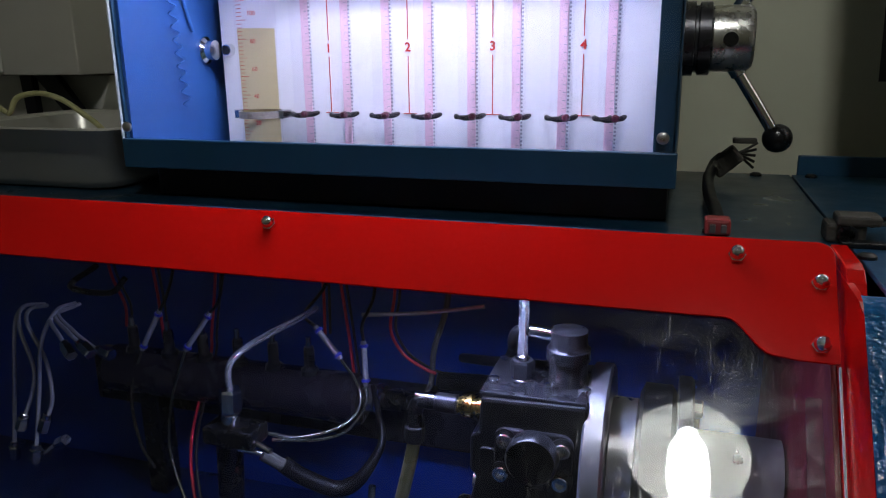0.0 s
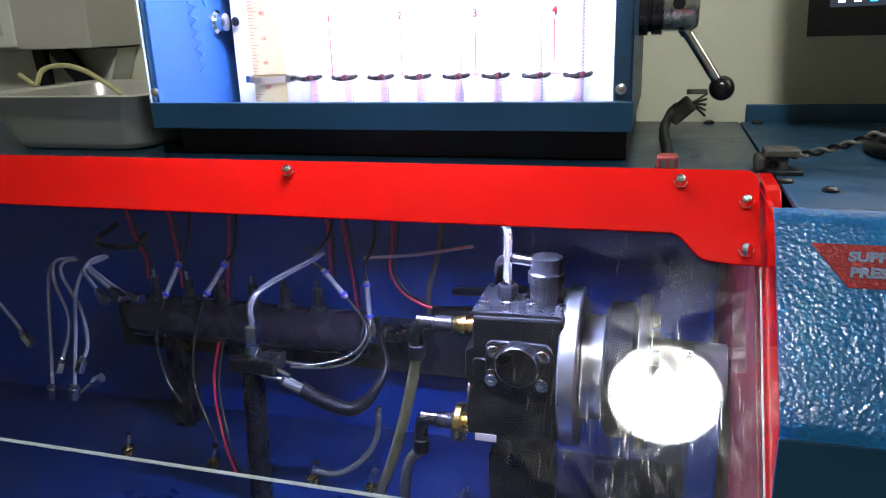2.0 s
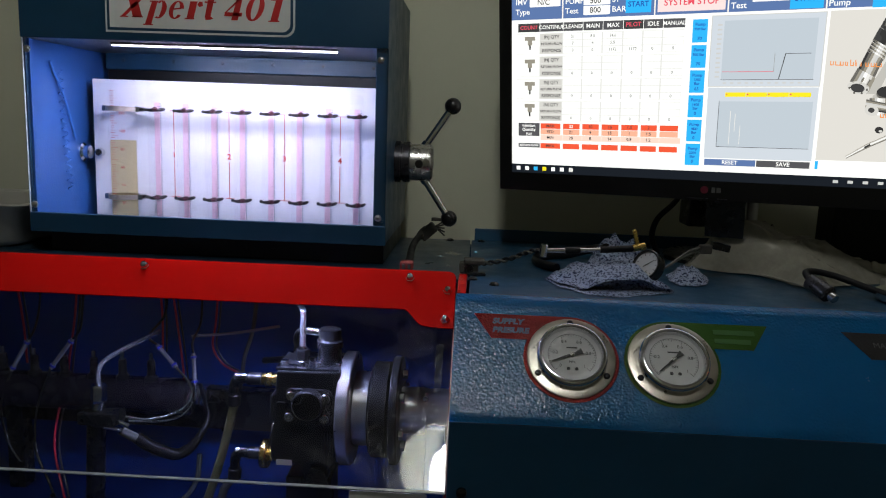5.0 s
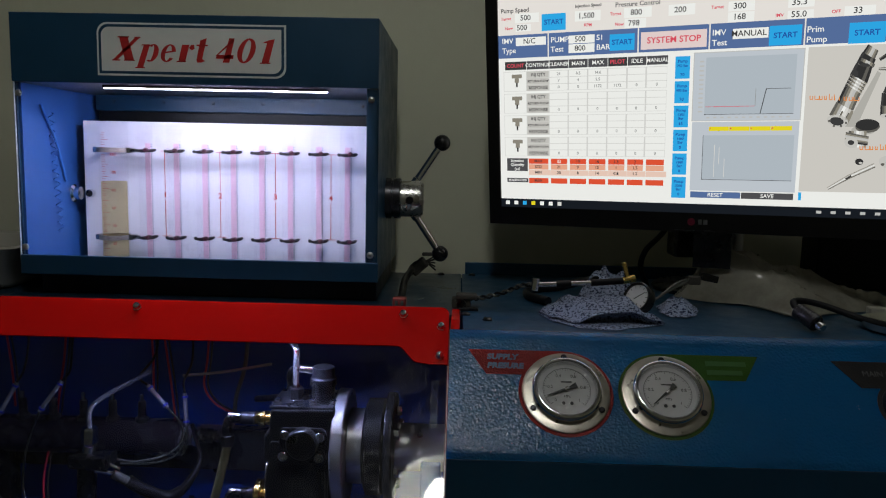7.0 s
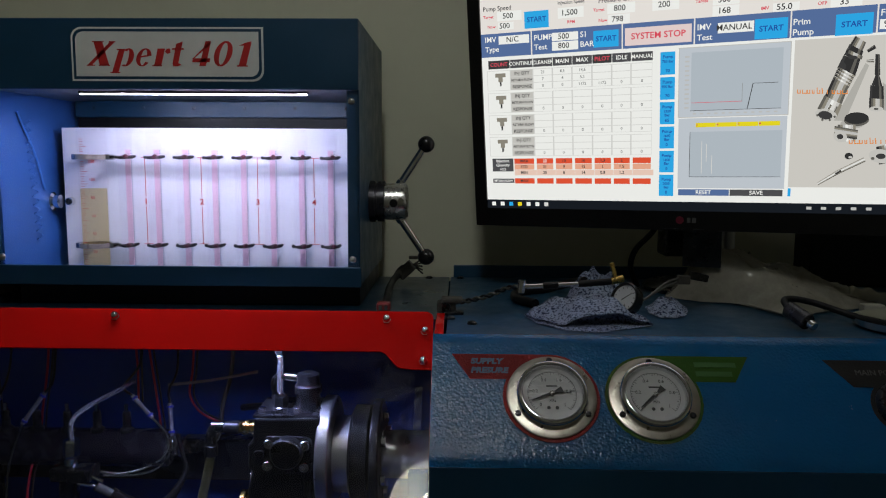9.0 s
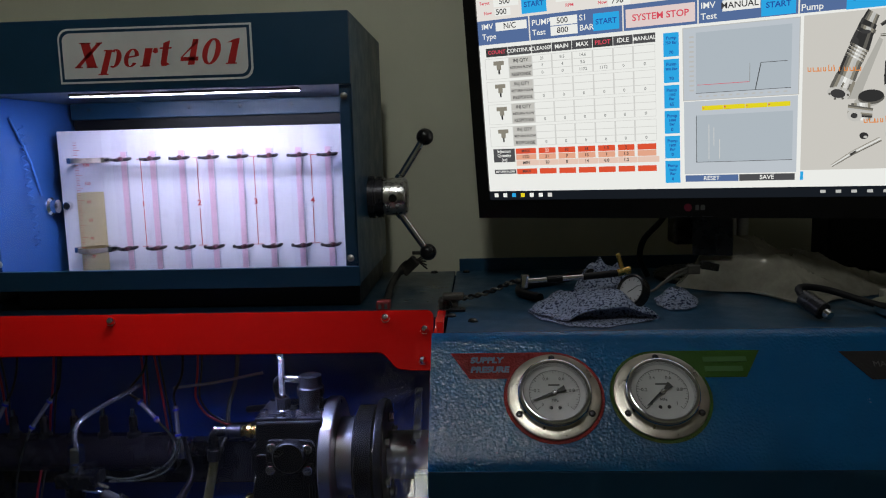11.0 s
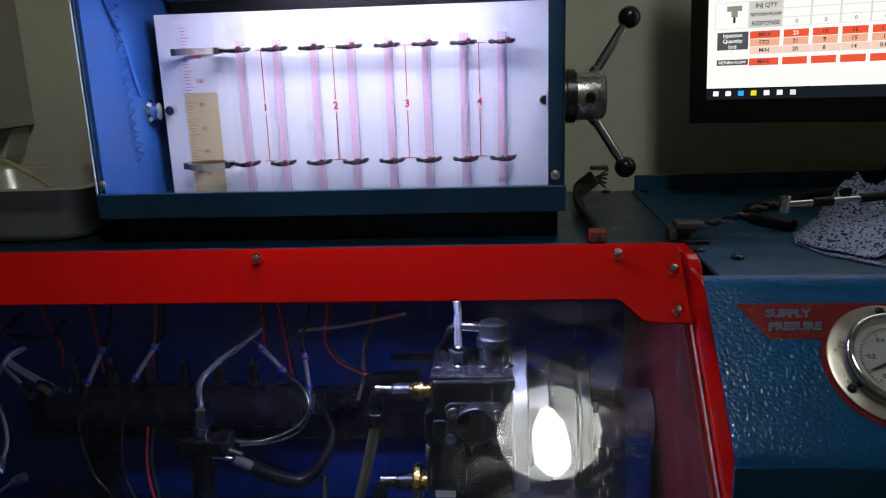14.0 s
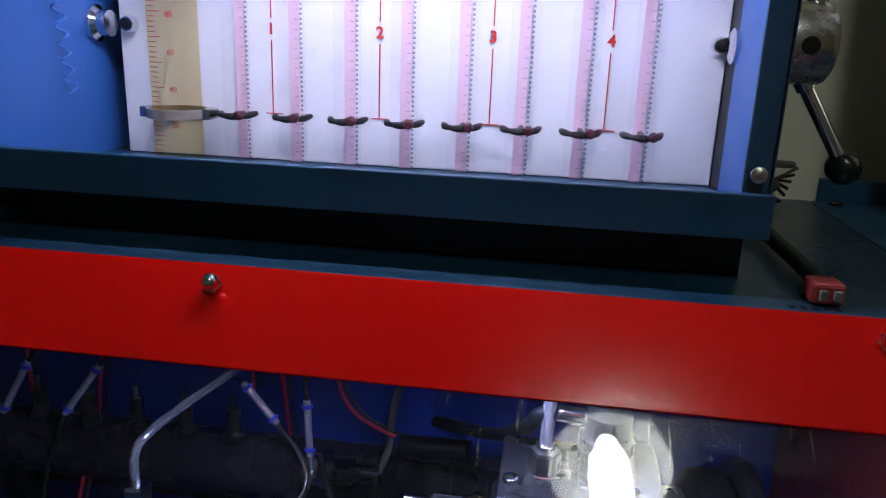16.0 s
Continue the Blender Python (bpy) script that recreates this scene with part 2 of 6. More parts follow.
def smooth_path(pts, n=6):
    """Catmull-Rom through the points."""
    p = [Vector(q) for q in pts]
    p = [p[0] * 2 - p[1]] + p + [p[-1] * 2 - p[-2]]
    out = []
    for i in range(1, len(p) - 2):
        for k in range(n):
            t = k / n
            a, b, c, d = p[i - 1], p[i], p[i + 1], p[i + 2]
            out.append(0.5 * ((2 * b) + (c - a) * t + (2 * a - 5 * b + 4 * c - d) * t * t + (3 * b - a - 3 * c + d) * t ** 3))
    out.append(p[-2])
    return out


def sweep(pts, r, bm=None, seg=10, n=6, ends=True):
    """A round tube through the points; r is a radius or one per point of the smoothed path by a function of 0..1."""
    bm = bm or bmesh.new()
    path = smooth_path(pts, n)
    prev = None
    nrm = None
    for i, q in enumerate(path):
        t = (path[min(i + 1, len(path) - 1)] - path[max(i - 1, 0)]).normalized()
        if nrm is None:
            nrm = t.orthogonal().normalized()
        nrm = (nrm - t * nrm.dot(t)).normalized()
        bi = t.cross(nrm)
        rad = r(i / (len(path) - 1)) if callable(r) else r
        ring = [bm.verts.new(q + (nrm * math.cos(2 * math.pi * k / seg) + bi * math.sin(2 * math.pi * k / seg)) * rad) for k in range(seg)]
        if prev:
            for k in range(seg):
                bm.faces.new((prev[k], prev[(k + 1) % seg], ring[(k + 1) % seg], ring[k]))
        elif ends:
            bm.faces.new(ring[::-1])
        prev = ring
    if ends:
        bm.faces.new(prev)
    return bm


def slab(outline, depth, m, bm=None):
    """An outline in the plane of m's x and y, given thickness along m's z, from 0 to depth."""
    bm = bm or bmesh.new()
    lo = [bm.verts.new(m @ Vector((x, y, 0))) for x, y in outline]
    hi = [bm.verts.new(m @ Vector((x, y, depth))) for x, y in outline]
    bm.faces.new(lo[::-1])
    bm.faces.new(hi)
    for i in range(len(lo)):
        j = (i + 1) % len(lo)
        bm.faces.new((lo[i], lo[j], hi[j], hi[i]))
    return bm


def rounded(x0, y0, x1, y1, r, n=6, corners=(1, 1, 1, 1)):
    """A rounded rectangle; corners: bottom left, bottom right, top right, top left."""
    out = []
    for (cx, cy, a0), on in zip(((x0 + r, y0 + r, 180), (x1 - r, y0 + r, 270), (x1 - r, y1 - r, 0), (x0 + r, y1 - r, 90)), corners):
        if on:
            out += [(cx + r * math.cos(radians(a0 + 90 * i / n)), cy + r * math.sin(radians(a0 + 90 * i / n))) for i in range(n + 1)]
        else:
            out.append((x0 if a0 in (180, 90) else x1, y0 if a0 in (180, 270) else y1))
    return out


def lettering(name, words, size, m, material, parent, align="CENTER", shear=0.0, bold=0.0, depth=0.0002, wide=1.0):
    """Words in the built-in font as a mesh in the plane of m's x and y."""
    cu = bpy.data.curves.new(name, "FONT")
    cu.body, cu.size, cu.align_x, cu.align_y, cu.shear, cu.offset, cu.extrude = words, size, align, "CENTER", shear, bold, depth
    cu.resolution_u = 3
    tmp = new(name, cu)
    dg = bpy.context.evaluated_depsgraph_get()
    me = bpy.data.meshes.new_from_object(tmp.evaluated_get(dg))
    bpy.data.objects.remove(tmp)
    bpy.data.curves.remove(cu)
    me.transform(m @ Matrix.Diagonal((wide, 1, 1, 1)))
    me.materials.clear()
    me.materials.append(material)
    ob = new(name, me)
    if parent:
        ob.parent = parent
    return ob


def axes(o, x, y):
    """The pose at o with its x and y axes along the given ways."""
    x, y = Vector(x).normalized(), Vector(y).normalized()
    z = x.cross(y).normalized()
    y = z.cross(x)
    m = Matrix((x, y, z)).transposed().to_4x4()
    m.translation = o
    return m


# ---- the room ----
def setting(name, bm, material, label, category):
    return tagged(finish(name, bm, material), label, category, kind="structure")


setting("floor", box(-3.0, -2.6, -0.1, 2.8, 1.42, 0), M_FLOOR, "plain grey workshop floor", "floor")
setting("ceiling", box(-3.0, -2.6, 2.9, 2.8, 1.42, 3.0), M_CEIL, "plain off-white workshop ceiling", "ceiling")
setting("wall_north", box(-3.0, 1.30, 0, 2.8, 1.42, 2.9), M_WALL, "cream painted wall behind the test bench", "wall")
setting("wall_south", box(-3.0, -2.7, 0, 2.8, -2.6, 2.9), M_WALL, "cream painted workshop wall", "wall")
setting("wall_west", box(-3.1, -2.6, 0, -3.0, 1.42, 2.9), M_WALL, "cream painted workshop wall", "wall")
setting("wall_east", box(2.8, -2.6, 0, 2.9, 1.42, 2.9), M_WALL, "cream painted workshop wall", "wall")

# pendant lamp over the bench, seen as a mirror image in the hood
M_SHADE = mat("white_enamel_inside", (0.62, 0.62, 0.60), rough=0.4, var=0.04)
LAMP = Vector((0.118, -0.054, 2.385))
lamp = thing("pendant_lamp", "pendant dome lamp with white enamel shade and lit bulb", "lamp", LAMP)
part("shade", lathe([(0.150, -0.03), (0.153, -0.028), (0.146, 0.03), (0.11, 0.09), (0.056, 0.125), (0.03, 0.13), (0.028, 0.127), (0.054, 0.121), (0.107, 0.086), (0.143, 0.027), (0.150, -0.03)], (0, 0, 0), (0, 0, 1), seg=48), M_SHADE, lamp, smooth=True)
part("socket", rod((0, 0, 0.085), (0, 0, 0.17), 0.03), M_BLACK, lamp, smooth=True)
part("cord", rod((0, 0, 0.17), (0, 0, 0.515), 0.004), M_BLACK, lamp)
M_BULB = glow("lit_bulb", (0.97, 1.0, 0.97), 46.0)
part("bulb", lathe([(0, -0.200), (0.025, -0.197), (0.042, -0.185), (0.050, -0.16), (0.052, -0.08), (0.048, 0.0), (0.034, 0.045), (0.028, 0.085), (0, 0.085)], (0, 0, 0), (0, 0, 1), seg=24), M_BULB, lamp, "lit white lamp bulb", smooth=True)

# ---- the test bench: housing with desk, console and pump compartment ----
bench = thing("test_bench", "blue steel injection test bench with sloping gauge console", "test bench", (0, 0.9, 0))
BO = Matrix.Translation((0, -0.9, 0))
def bpart(name, bm, material, label="", **kw):
    bmesh.ops.transform(bm, matrix=BO, verts=bm.verts)
    return part(name, bm, material, bench, label, **kw)

DZ = 1.08
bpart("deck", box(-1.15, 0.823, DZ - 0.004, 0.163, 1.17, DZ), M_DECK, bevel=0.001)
bpart("desk_plate", slab([(0.165, 0.742), (1.15, 0.742), (1.15, 1.17), (0.165, 1.17)], 0.004, Matrix.Translation((0, 0, DZ - 0.004))), M_BLUE, bevel=0.001)
bpart("upstand", box(0.170, 1.17, DZ - 0.02, 1.15, 1.174, DZ + 0.021), M_BLUE, bevel=0.001)
# console profile: rolled crease, slope, front
prof = [(0.7418, 1.0795), (0.736, 1.0785), (0.731, 1.0755), (0.727, 1.0715), (0.632, 0.977), (0.628, 0.972), (0.626, 0.966)]
bm = bmesh.new()
cols = [[bm.verts.new((x, y, z)) for y, z in prof] for x in (0.1498, 1.15)]
for i in range(len(prof) - 1):
    bm.faces.new((cols[0][i], cols[0][i + 1], cols[1][i + 1], cols[1][i]))
bmesh.ops.solidify(bm, geom=bm.faces[:], thickness=-0.003)
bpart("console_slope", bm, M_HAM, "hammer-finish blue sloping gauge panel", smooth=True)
bpart("console_front", box(0.1498, 0.626, 0.10, 1.15, 0.630, 0.9655), M_BLUE, bevel=0.001)
bpart("console_cheek", slab([(0.745, 1.075), (0.731, 1.072), (0.632, 0.972), (0.63, 0.965), (0.63, 0.1), (1.16, 0.1), (1.16, 1.075)], 0.004, axes((0.1502, 0, 0), (0, 1, 0), (0, 0, 1))), M_RED, "red painted console side")
bpart("console_end", slab([(0.745, 1.075), (0.731, 1.072), (0.632, 0.972), (0.63, 0.965), (0.63, 0.1), (1.16, 0.1), (1.16, 1.075)], 0.004, axes((1.146, 0, 0), (0, 1, 0), (0, 0, 1))), M_BLUE)
bpart("compartment_back", box(-1.15, 1.09, 0.55, 0.150, 1.094, DZ - 0.006), M_INBLUE, "deep blue painted compartment back")
# floor takes the darkened blue that carries its shade
bpart("compartment_floor", box(-1.15, 0.628, 0.640, 0.150, 1.088, 0.645), M_INFLOOR, "blue compartment floor, darkened for shade")
bpart("compartment_end", box(-1.154, 0.628, 0.1, -1.15, 1.16, DZ - 0.006), M_BLUE)
# side lining: red darkened in its colour to stand for the shade inside
bpart("compartment_lining", slab([(0.64, 0.646), (0.64, 0.885), (0.815, 1.06), (1.088, 1.06), (1.088, 0.646)], 0.003, axes((0.1465, 0, 0), (0, 1, 0), (0, 0, 1))), mat("shaded_red_paint", (0.10, 0.006, 0.008), rough=0.5, var=0.2, scale=20), "red compartment side, darkened for shade")
bpart("lower_front", box(-1.15, 0.622, 0.10, 0.150, 0.626, 0.76), M_BLUE, bevel=0.001)
bpart("rear_sheet", box(-1.15, 1.16, 0.1, 1.146, 1.164, DZ - 0.006), M_BLUE)
bpart("plinth", box(-1.12, 0.68, 0.0, 1.12, 1.14, 0.10), M_BLACK)
bpart("vent_plate", box(0.186, 0.622, 0.70, 0.60, 0.6255, 0.872), M_BLACK, "black lower console plate", bevel=0.001)
for bx, bz in ((0.166, 0.886), (0.166, 0.70)):
    bpart("panel_screw", lathe([(0, 0), (0.006, 0), (0.0055, 0.003), (0.003, 0.0045), (0, 0.005)], (bx, 0.626, bz), (bx, 0, bz)), M_BLACK, smooth=True)
for sx, sy in ((0.169, 0.824), (0.128, 1.155), (0.182, 1.155), (0.075, 0.872), (0.196, 0.795)):
    bpart("deck_screw", lathe([(0, 0), (0.0062, 0), (0.006, 0.002), (0.004, 0.0035), (0, 0.004)], (sx, sy, DZ), (sx, sy, 2), seg=16), M_BLACK, smooth=True)
for k in range(5):
    bpart("deck_slot", box(0.058 + 0.006 * k, 0.852, DZ, 0.061 + 0.006 * k, 0.856, DZ + 0.0006), M_BLACK)

# ---- the hood: red strip and end frame round a clear sloping sheet ----
hood = thing("safety_hood", "red steel hood with scratched clear sheet over the pump", "safety hood", (-0.45, 0.62, 0.887))
HO = Matrix.Translation((0.45, -0.62, -0.887))
def hpart(name, bm, material, label="", parent=None, **kw):
    bmesh.ops.transform(bm, matrix=HO, verts=bm.verts)
    return part(name, bm, material, parent or hood, label, **kw)

SLOPE = axes((0, 0.819, 1.087), (1, 0, 0), (0, 1, 1))      # y runs up the slope, z out of the sheet
edge = [(-1.10, 0.0), (-1.10, -0.059), (0.084, -0.059)]
for i in range(1, 9):
    a = i / 8
    edge.append((0.084 + 0.027 * a, -0.059 - 0.0225 * (3 * a * a - 2 * a ** 3)))
edge += [(0.125, -0.0832), (0.1478, -0.0835)] + [(0.1378 + 0.010 * math.sin(radians(q)), -0.010 + 0.010 * math.cos(radians(q))) for q in (90, 70, 50, 30, 10, 0)]
hpart("red_strip", slab(edge, 0.0022, SLOPE @ Matrix.Translation((0, 0, 0.0035))), M_RED, "glossy red painted strip", bevel=0.0005)
sheet = hpart("clear_sheet", slab([(-1.10, -0.004), (-1.10, -0.2815), (0.1475, -0.2815), (0.1475, -0.004)], 0.003, SLOPE), M_HOOD, "scratched dusty clear plastic sheet")
front_gloss(sheet, (0, -0.707, 0.707), M_HOOD, M_THRU)
hpart("sheet_edge", slab([(-1.10, -0.2815), (-1.10, -0.2840), (0.1475, -0.2840), (0.1475, -0.2815)], 0.003, SLOPE), M_EDGE, "pale cut edge of the sheet")
hpart("sheet_side_edge", slab([(0.1476, -0.084), (0.1476, -0.284), (0.1486, -0.284), (0.1486, -0.084)], 0.003, SLOPE), M_EDGE)
low = hpart("lower_sheet", box(-1.10, 0.6215, 0.762, 0.1475, 0.6245, 0.882), M_HOOD)
front_gloss(low, (0, -1, 0), M_HOOD, M_THRU)
hpart("tape", slab(rounded(-0.0045, -0.062, 0.0045, 0.0, 0.002), 0.0006, SLOPE @ Matrix.Translation((0.133, -0.105, 0.0035))), M_TAPE, "dull strip of clear tape")
# end frame beside the sheet
endf = [(0.846, 1.083), (0.80, 1.083), (0.790, 1.081), (0.781, 1.075), (0.770, 1.064), (0.785, 1.055), (0.846, 1.055)]
hpart("end_frame", slab(endf, 0.011, axes((0.1505, 0, 0), (0, 1, 0), (0, 0, 1))), M_RED, "red painted end frame", bevel=0.001)
for bx, s in ((-0.2545, -0.0142), (0.0893, -0.0148), (0.138, -0.0318), (0.1373, -0.0737), (-0.60, -0.0142)):
    o = SLOPE @ Vector((bx, s, 0.0057))
    q = SLOPE @ Vector((bx, s, 1.0))
    nut = hpart("dome_nut", hexnut(o, o + (q - o).normalized() * 0.0042, 0.0056), M_CHROME, "polished dome nut")
    top = o + (q - o).normalized() * 0.0042
    hpart("dome", lathe([(0.0047, 0), (0.0045, 0.003), (0.0036, 0.0052), (0.0018, 0.0064), (0, 0.0067)], top, q, seg=16), M_CHROME, parent=nut, smooth=True)

# warning plate below the sheet
M_PAPER = mat("white_label", (0.72, 0.72, 0.70), rough=0.4, var=0.05, scale=40)
M_INK = mat("black_ink", (0.03, 0.03, 0.03), rough=0.5, var=0)
M_REDINK = mat("red_ink", (0.55, 0.02, 0.02), rough=0.45, var=0)
notice = thing("warning_label", "white warning label with red and black print on the lower sheet", "label", (0.087, 0.6212, 0.86))
PL = axes((0.0, 0.0, 0.0), (1, 0, 0), (0, 0, 1))
part("label_sheet", slab(rounded(-0.042, -0.06, 0.042, 0.024, 0.002), 0.0006, PL), M_PAPER, notice)
lettering("caption", "NO", 0.034, PL @ Matrix.Translation((-0.020, -0.018, 0.0007)), M_REDINK, notice, bold=0.0008)
for a, b, z in ((0.001, 0.006, 0.0075), (0.0075, 0.015, 0.0075), (0.019, 0.026, 0.0075), (0.0275, 0.036, 0.0075), (0.010, 0.017, 0.0005), (0.019, 0.033, 0.0005), (0.006, 0.030, -0.010), (0.006, 0.034, -0.018)):
    part("print_line", box(a, -0.0009, z, b, -0.0006, z + 0.0032), M_INK, notice)
part("print_line", box(-0.027, -0.0009, 0.0130, -0.016, -0.0006, 0.0150), M_GREYBOX, notice)

# ---- the measuring cabinet ----
cab = thing("measuring_cabinet", "blue steel cabinet with lit measuring tubes behind a clear window", "cabinet", (-0.200, 0.878, DZ))
CO = Matrix.Translation((0.200, -0.878, -DZ))
def cpart(name, bm, material, label="", parent=None, **kw):
    bmesh.ops.transform(bm, matrix=CO, verts=bm.verts)
    return part(name, bm, material, parent or cab, label, **kw)

X0, X1, Y0, Y1, Z0, Z1 = -0.4465, 0.0465, 0.878, 1.165, 1.112, 1.4625
cpart("left_side", box(X0, Y0, Z0, X0 + 0.003, Y1, Z1), M_BLUE, bevel=0.0008)
cpart("right_side", box(X1 - 0.003, Y0, Z0, X1, Y1, Z1), M_BLUE, bevel=0.0008)
cpart("roof", box(X0 + 0.003, Y0, Z1 - 0.003, X1 - 0.003, Y1, Z1), M_BLUE)
cpart("base_sheet", box(X0 + 0.003, Y0 + 0.003, Z0, X1 - 0.003, Y1, Z0 + 0.003), M_BLUE)
cpart("back_sheet", box(X0 + 0.003, Y1 - 0.003, Z0 + 0.003, X1 - 0.003, Y1, Z1 - 0.003), M_BLUE)
cpart("rear_header", box(X0 + 0.017, 1.070, 1.3465, X1 - 0.017, 1.074, 1.3715), M_BLUE, "grey sheet header behind the tubes", bevel=0.001)
# black sheet added to darken the gap behind and above the board
cpart("rear_shadow_plate", box(X0 + 0.017, 1.078, 1.1095, X1 - 0.017, 1.081, 1.3464), M_RUBBER, "added black sheet for the shade behind the tube board")
for k in range(6):
    cpart("header_rivet", lathe([(0, 0), (0.0028, 0), (0.002, 0.0012), (0, 0.0015)], (-0.40 + 0.08 * k, 1.0699, 1.361), (-0.40 + 0.08 * k, 0, 1.361), seg=10), M_GUN, smooth=True)
cpart("fascia", box(X0, Y0 - 0.006, 1.372, X1, Y0 - 0.0005, Z1), M_BLUE, bevel=0.0012)
cpart("inner_ceiling", box(X0 + 0.003, Y0, 1.372, X1 - 0.003, Y1 - 0.004, 1.375), M_INCEIL)
cpart("bottom_lip", box(X0, Y0 - 0.004, Z0 - 0.001, X1 + 0.0015, Y0 + 0.003, 1.1375), M_BLUE, bevel=0.001)
cpart("left_lining", box(X0 + 0.0035, Y0 + 0.004, 1.1155, X0 + 0.0065, Y1 - 0.004, 1.3715), M_CABBLUE, "bright blue inner wall")
cpart("right_lining", box(X1 - 0.0065, Y0 + 0.005, 1.1155, X1 - 0.0035, 0.984, 1.3715), M_CABBLUE, "bright blue inner wall")
# solid black strip in place of the shaded gap next to the board
cpart("slot_shade", box(X1 - 0.0062, 0.9845, 1.1155, X1 - 0.0035, 1.012, 1.3715), M_RUBBER, "black strip standing for the dark gap beside the tube board")
cpart("right_stile", box(0.0300, Y0, 1.1378, X1 - 0.0005, Y0 + 0.0035, 1.3716), M_BLUE, "blue window stile", bevel=0.0006)
# base is black to carry the deep shadow below the cabinet
cpart("base_block", box(-0.435, 0.905, DZ, 0.042, 1.15, Z0 - 0.0015), M_RUBBER, "set-back base, coloured black for the shade under the cabinet", bevel=0.001)
pane = cpart("window_pane", box(X0 + 0.001, Y0 - 0.0035, 1.1380, X1 - 0.001, Y0 - 0.0005, 1.3715), M_CLEAR, "clear plastic window")
front_gloss(pane, (0, -1, 0), M_CLEAR, M_THRU)
cpart("pane_edge", box(X0 + 0.0002, Y0 - 0.0036, 1.1380, X0 + 0.001, Y0 - 0.0004, 1.3715), M_EDGE)
for sx in (-0.4385, 0.0370):
    for sz in (1.1485, 1.3570):
        cpart("window_screw", lathe([(0, 0), (0.0048, 0), (0.0045, 0.002), (0.0028, 0.0032), (0, 0.0035)], (sx, Y0 - 0.0036, sz), (sx, 0, sz), seg=16), M_STEEL, smooth=True)
# strip of light under the ceiling
M_LED = glow("white_led", (0.70, 0.73, 1.0), 202.0)
led = cpart("light_strip", box(-0.338, 0.902, 1.3692, -0.027, 0.914, 1.3718), M_GUN, "strip of white light-emitting diodes")
# lip added to screen the ceiling in front from the diodes
cpart("light_block_lip", box(-0.338, 0.9020, 1.3684, -0.027, 0.9034, 1.3691), M_GUN, parent=led)
for k in range(24):
    xk = -0.338 + 0.01295 * k
    cpart("diode", box(xk + 0.001, 0.9050, 1.3680, xk + 0.0115, 0.9106, 1.3691), M_LED, parent=led)
# name plate
FRONT = axes((0, Y0 - 0.006, 0), (1, 0, 0), (0, 0, 1))
plate = cpart("name_plate", slab(rounded(-0.3285, 1.382, -0.0765, 1.451, 0.014, corners=(0, 1, 0, 1)), 0.001, FRONT), M_PAPER, "white name plate with blue outline")
cpart("plate_line", slab(rounded(-0.3260, 1.3845, -0.0790, 1.4485, 0.0125, corners=(0, 1, 0, 1)), 0.0004, FRONT @ Matrix.Translation((0, 0, 0.001))), M_BLUE, parent=plate)
cpart("plate_field", slab(rounded(-0.3225, 1.3880, -0.0825, 1.4450, 0.011, corners=(0, 1, 0, 1)), 0.0004, FRONT @ Matrix.Translation((0, 0, 0.0014))), M_PAPER, parent=plate)
PLQ = axes((-0.3285, Y0 - 0.0078, 1.3807), (1, 0, 0), (0, 0, 1)) @ Matrix.Diagonal((0.000253, 0.000246, 1, 1))
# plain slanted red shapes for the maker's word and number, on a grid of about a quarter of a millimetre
def stroke(pts):
    cpart("plate_mark", slab(pts, 0.0004, PLQ), M_REDINK, parent=plate)
def oval(cx, cy, rx, ry, a0=0, a1=360, inner=0.40, rise=0.86, lean=0.27):
    """A slanted oval band, thick at its sides and thin above and below."""
    n = max(6, int((a1 - a0) / 15))
    ring = []
    for k in range(n + 1):
        a = radians(a0 + (a1 - a0) * k / n)
        for fx, fy in ((rx, ry), (rx * inner, ry * rise)):
            y = fy * math.sin(a)
            ring.append((cx + fx * math.cos(a) + lean * y, cy + y))
    for k in range(n):
        stroke([ring[2 * k], ring[2 * k + 2], ring[2 * k + 3], ring[2 * k + 1]])
for pts in ([(120, 212), (165, 212), (197, 85), (148, 85)], [(112, 206), (172, 206), (174, 212), (114, 212)], [(206, 208), (230, 208), (105, 86), (82, 86)], [(200, 205), (232, 205), (234, 211), (202, 211)],
            [(80, 84), (122, 84), (124, 90), (82, 90)], [(142, 84), (200, 84), (202, 90), (144, 90)],
            [(252, 172), (282, 172), (243, 49), (210, 49)], [(238, 166), (262, 166), (264, 172), (240, 172)], [(200, 46), (252, 46), (254, 52), (202, 52)],
            [(352, 126), (404, 134), (406, 142), (354, 134)],
            [(452, 174), (490, 174), (466, 84), (430, 84)], [(420, 82), (470, 82), (471, 88), (422, 88)], [(488, 158), (500, 174), (515, 174), (517, 152), (500, 146)],
            [(548, 198), (582, 210), (556, 100), (526, 96)], [(526, 168), (586, 168), (588, 176), (528, 176)], [(526, 96), (556, 100), (572, 90), (550, 82), (530, 82)],
            [(700, 212), (728, 212), (698, 84), (664, 84)], [(722, 210), (726, 198), (640, 124), (626, 118)], [(628, 104), (718, 104), (722, 124), (632, 124)],
            [(898, 190), (938, 212), (906, 86), (868, 86)], [(858, 82), (914, 82), (916, 88), (860, 88)], [(872, 190), (900, 190), (936, 212), (904, 204)]):
    stroke(pts)
oval(290, 128, 36, 47, -120, 130, inner=0.25)
oval(378, 128, 38, 47, 10, 325)
oval(790, 148, 46, 66)

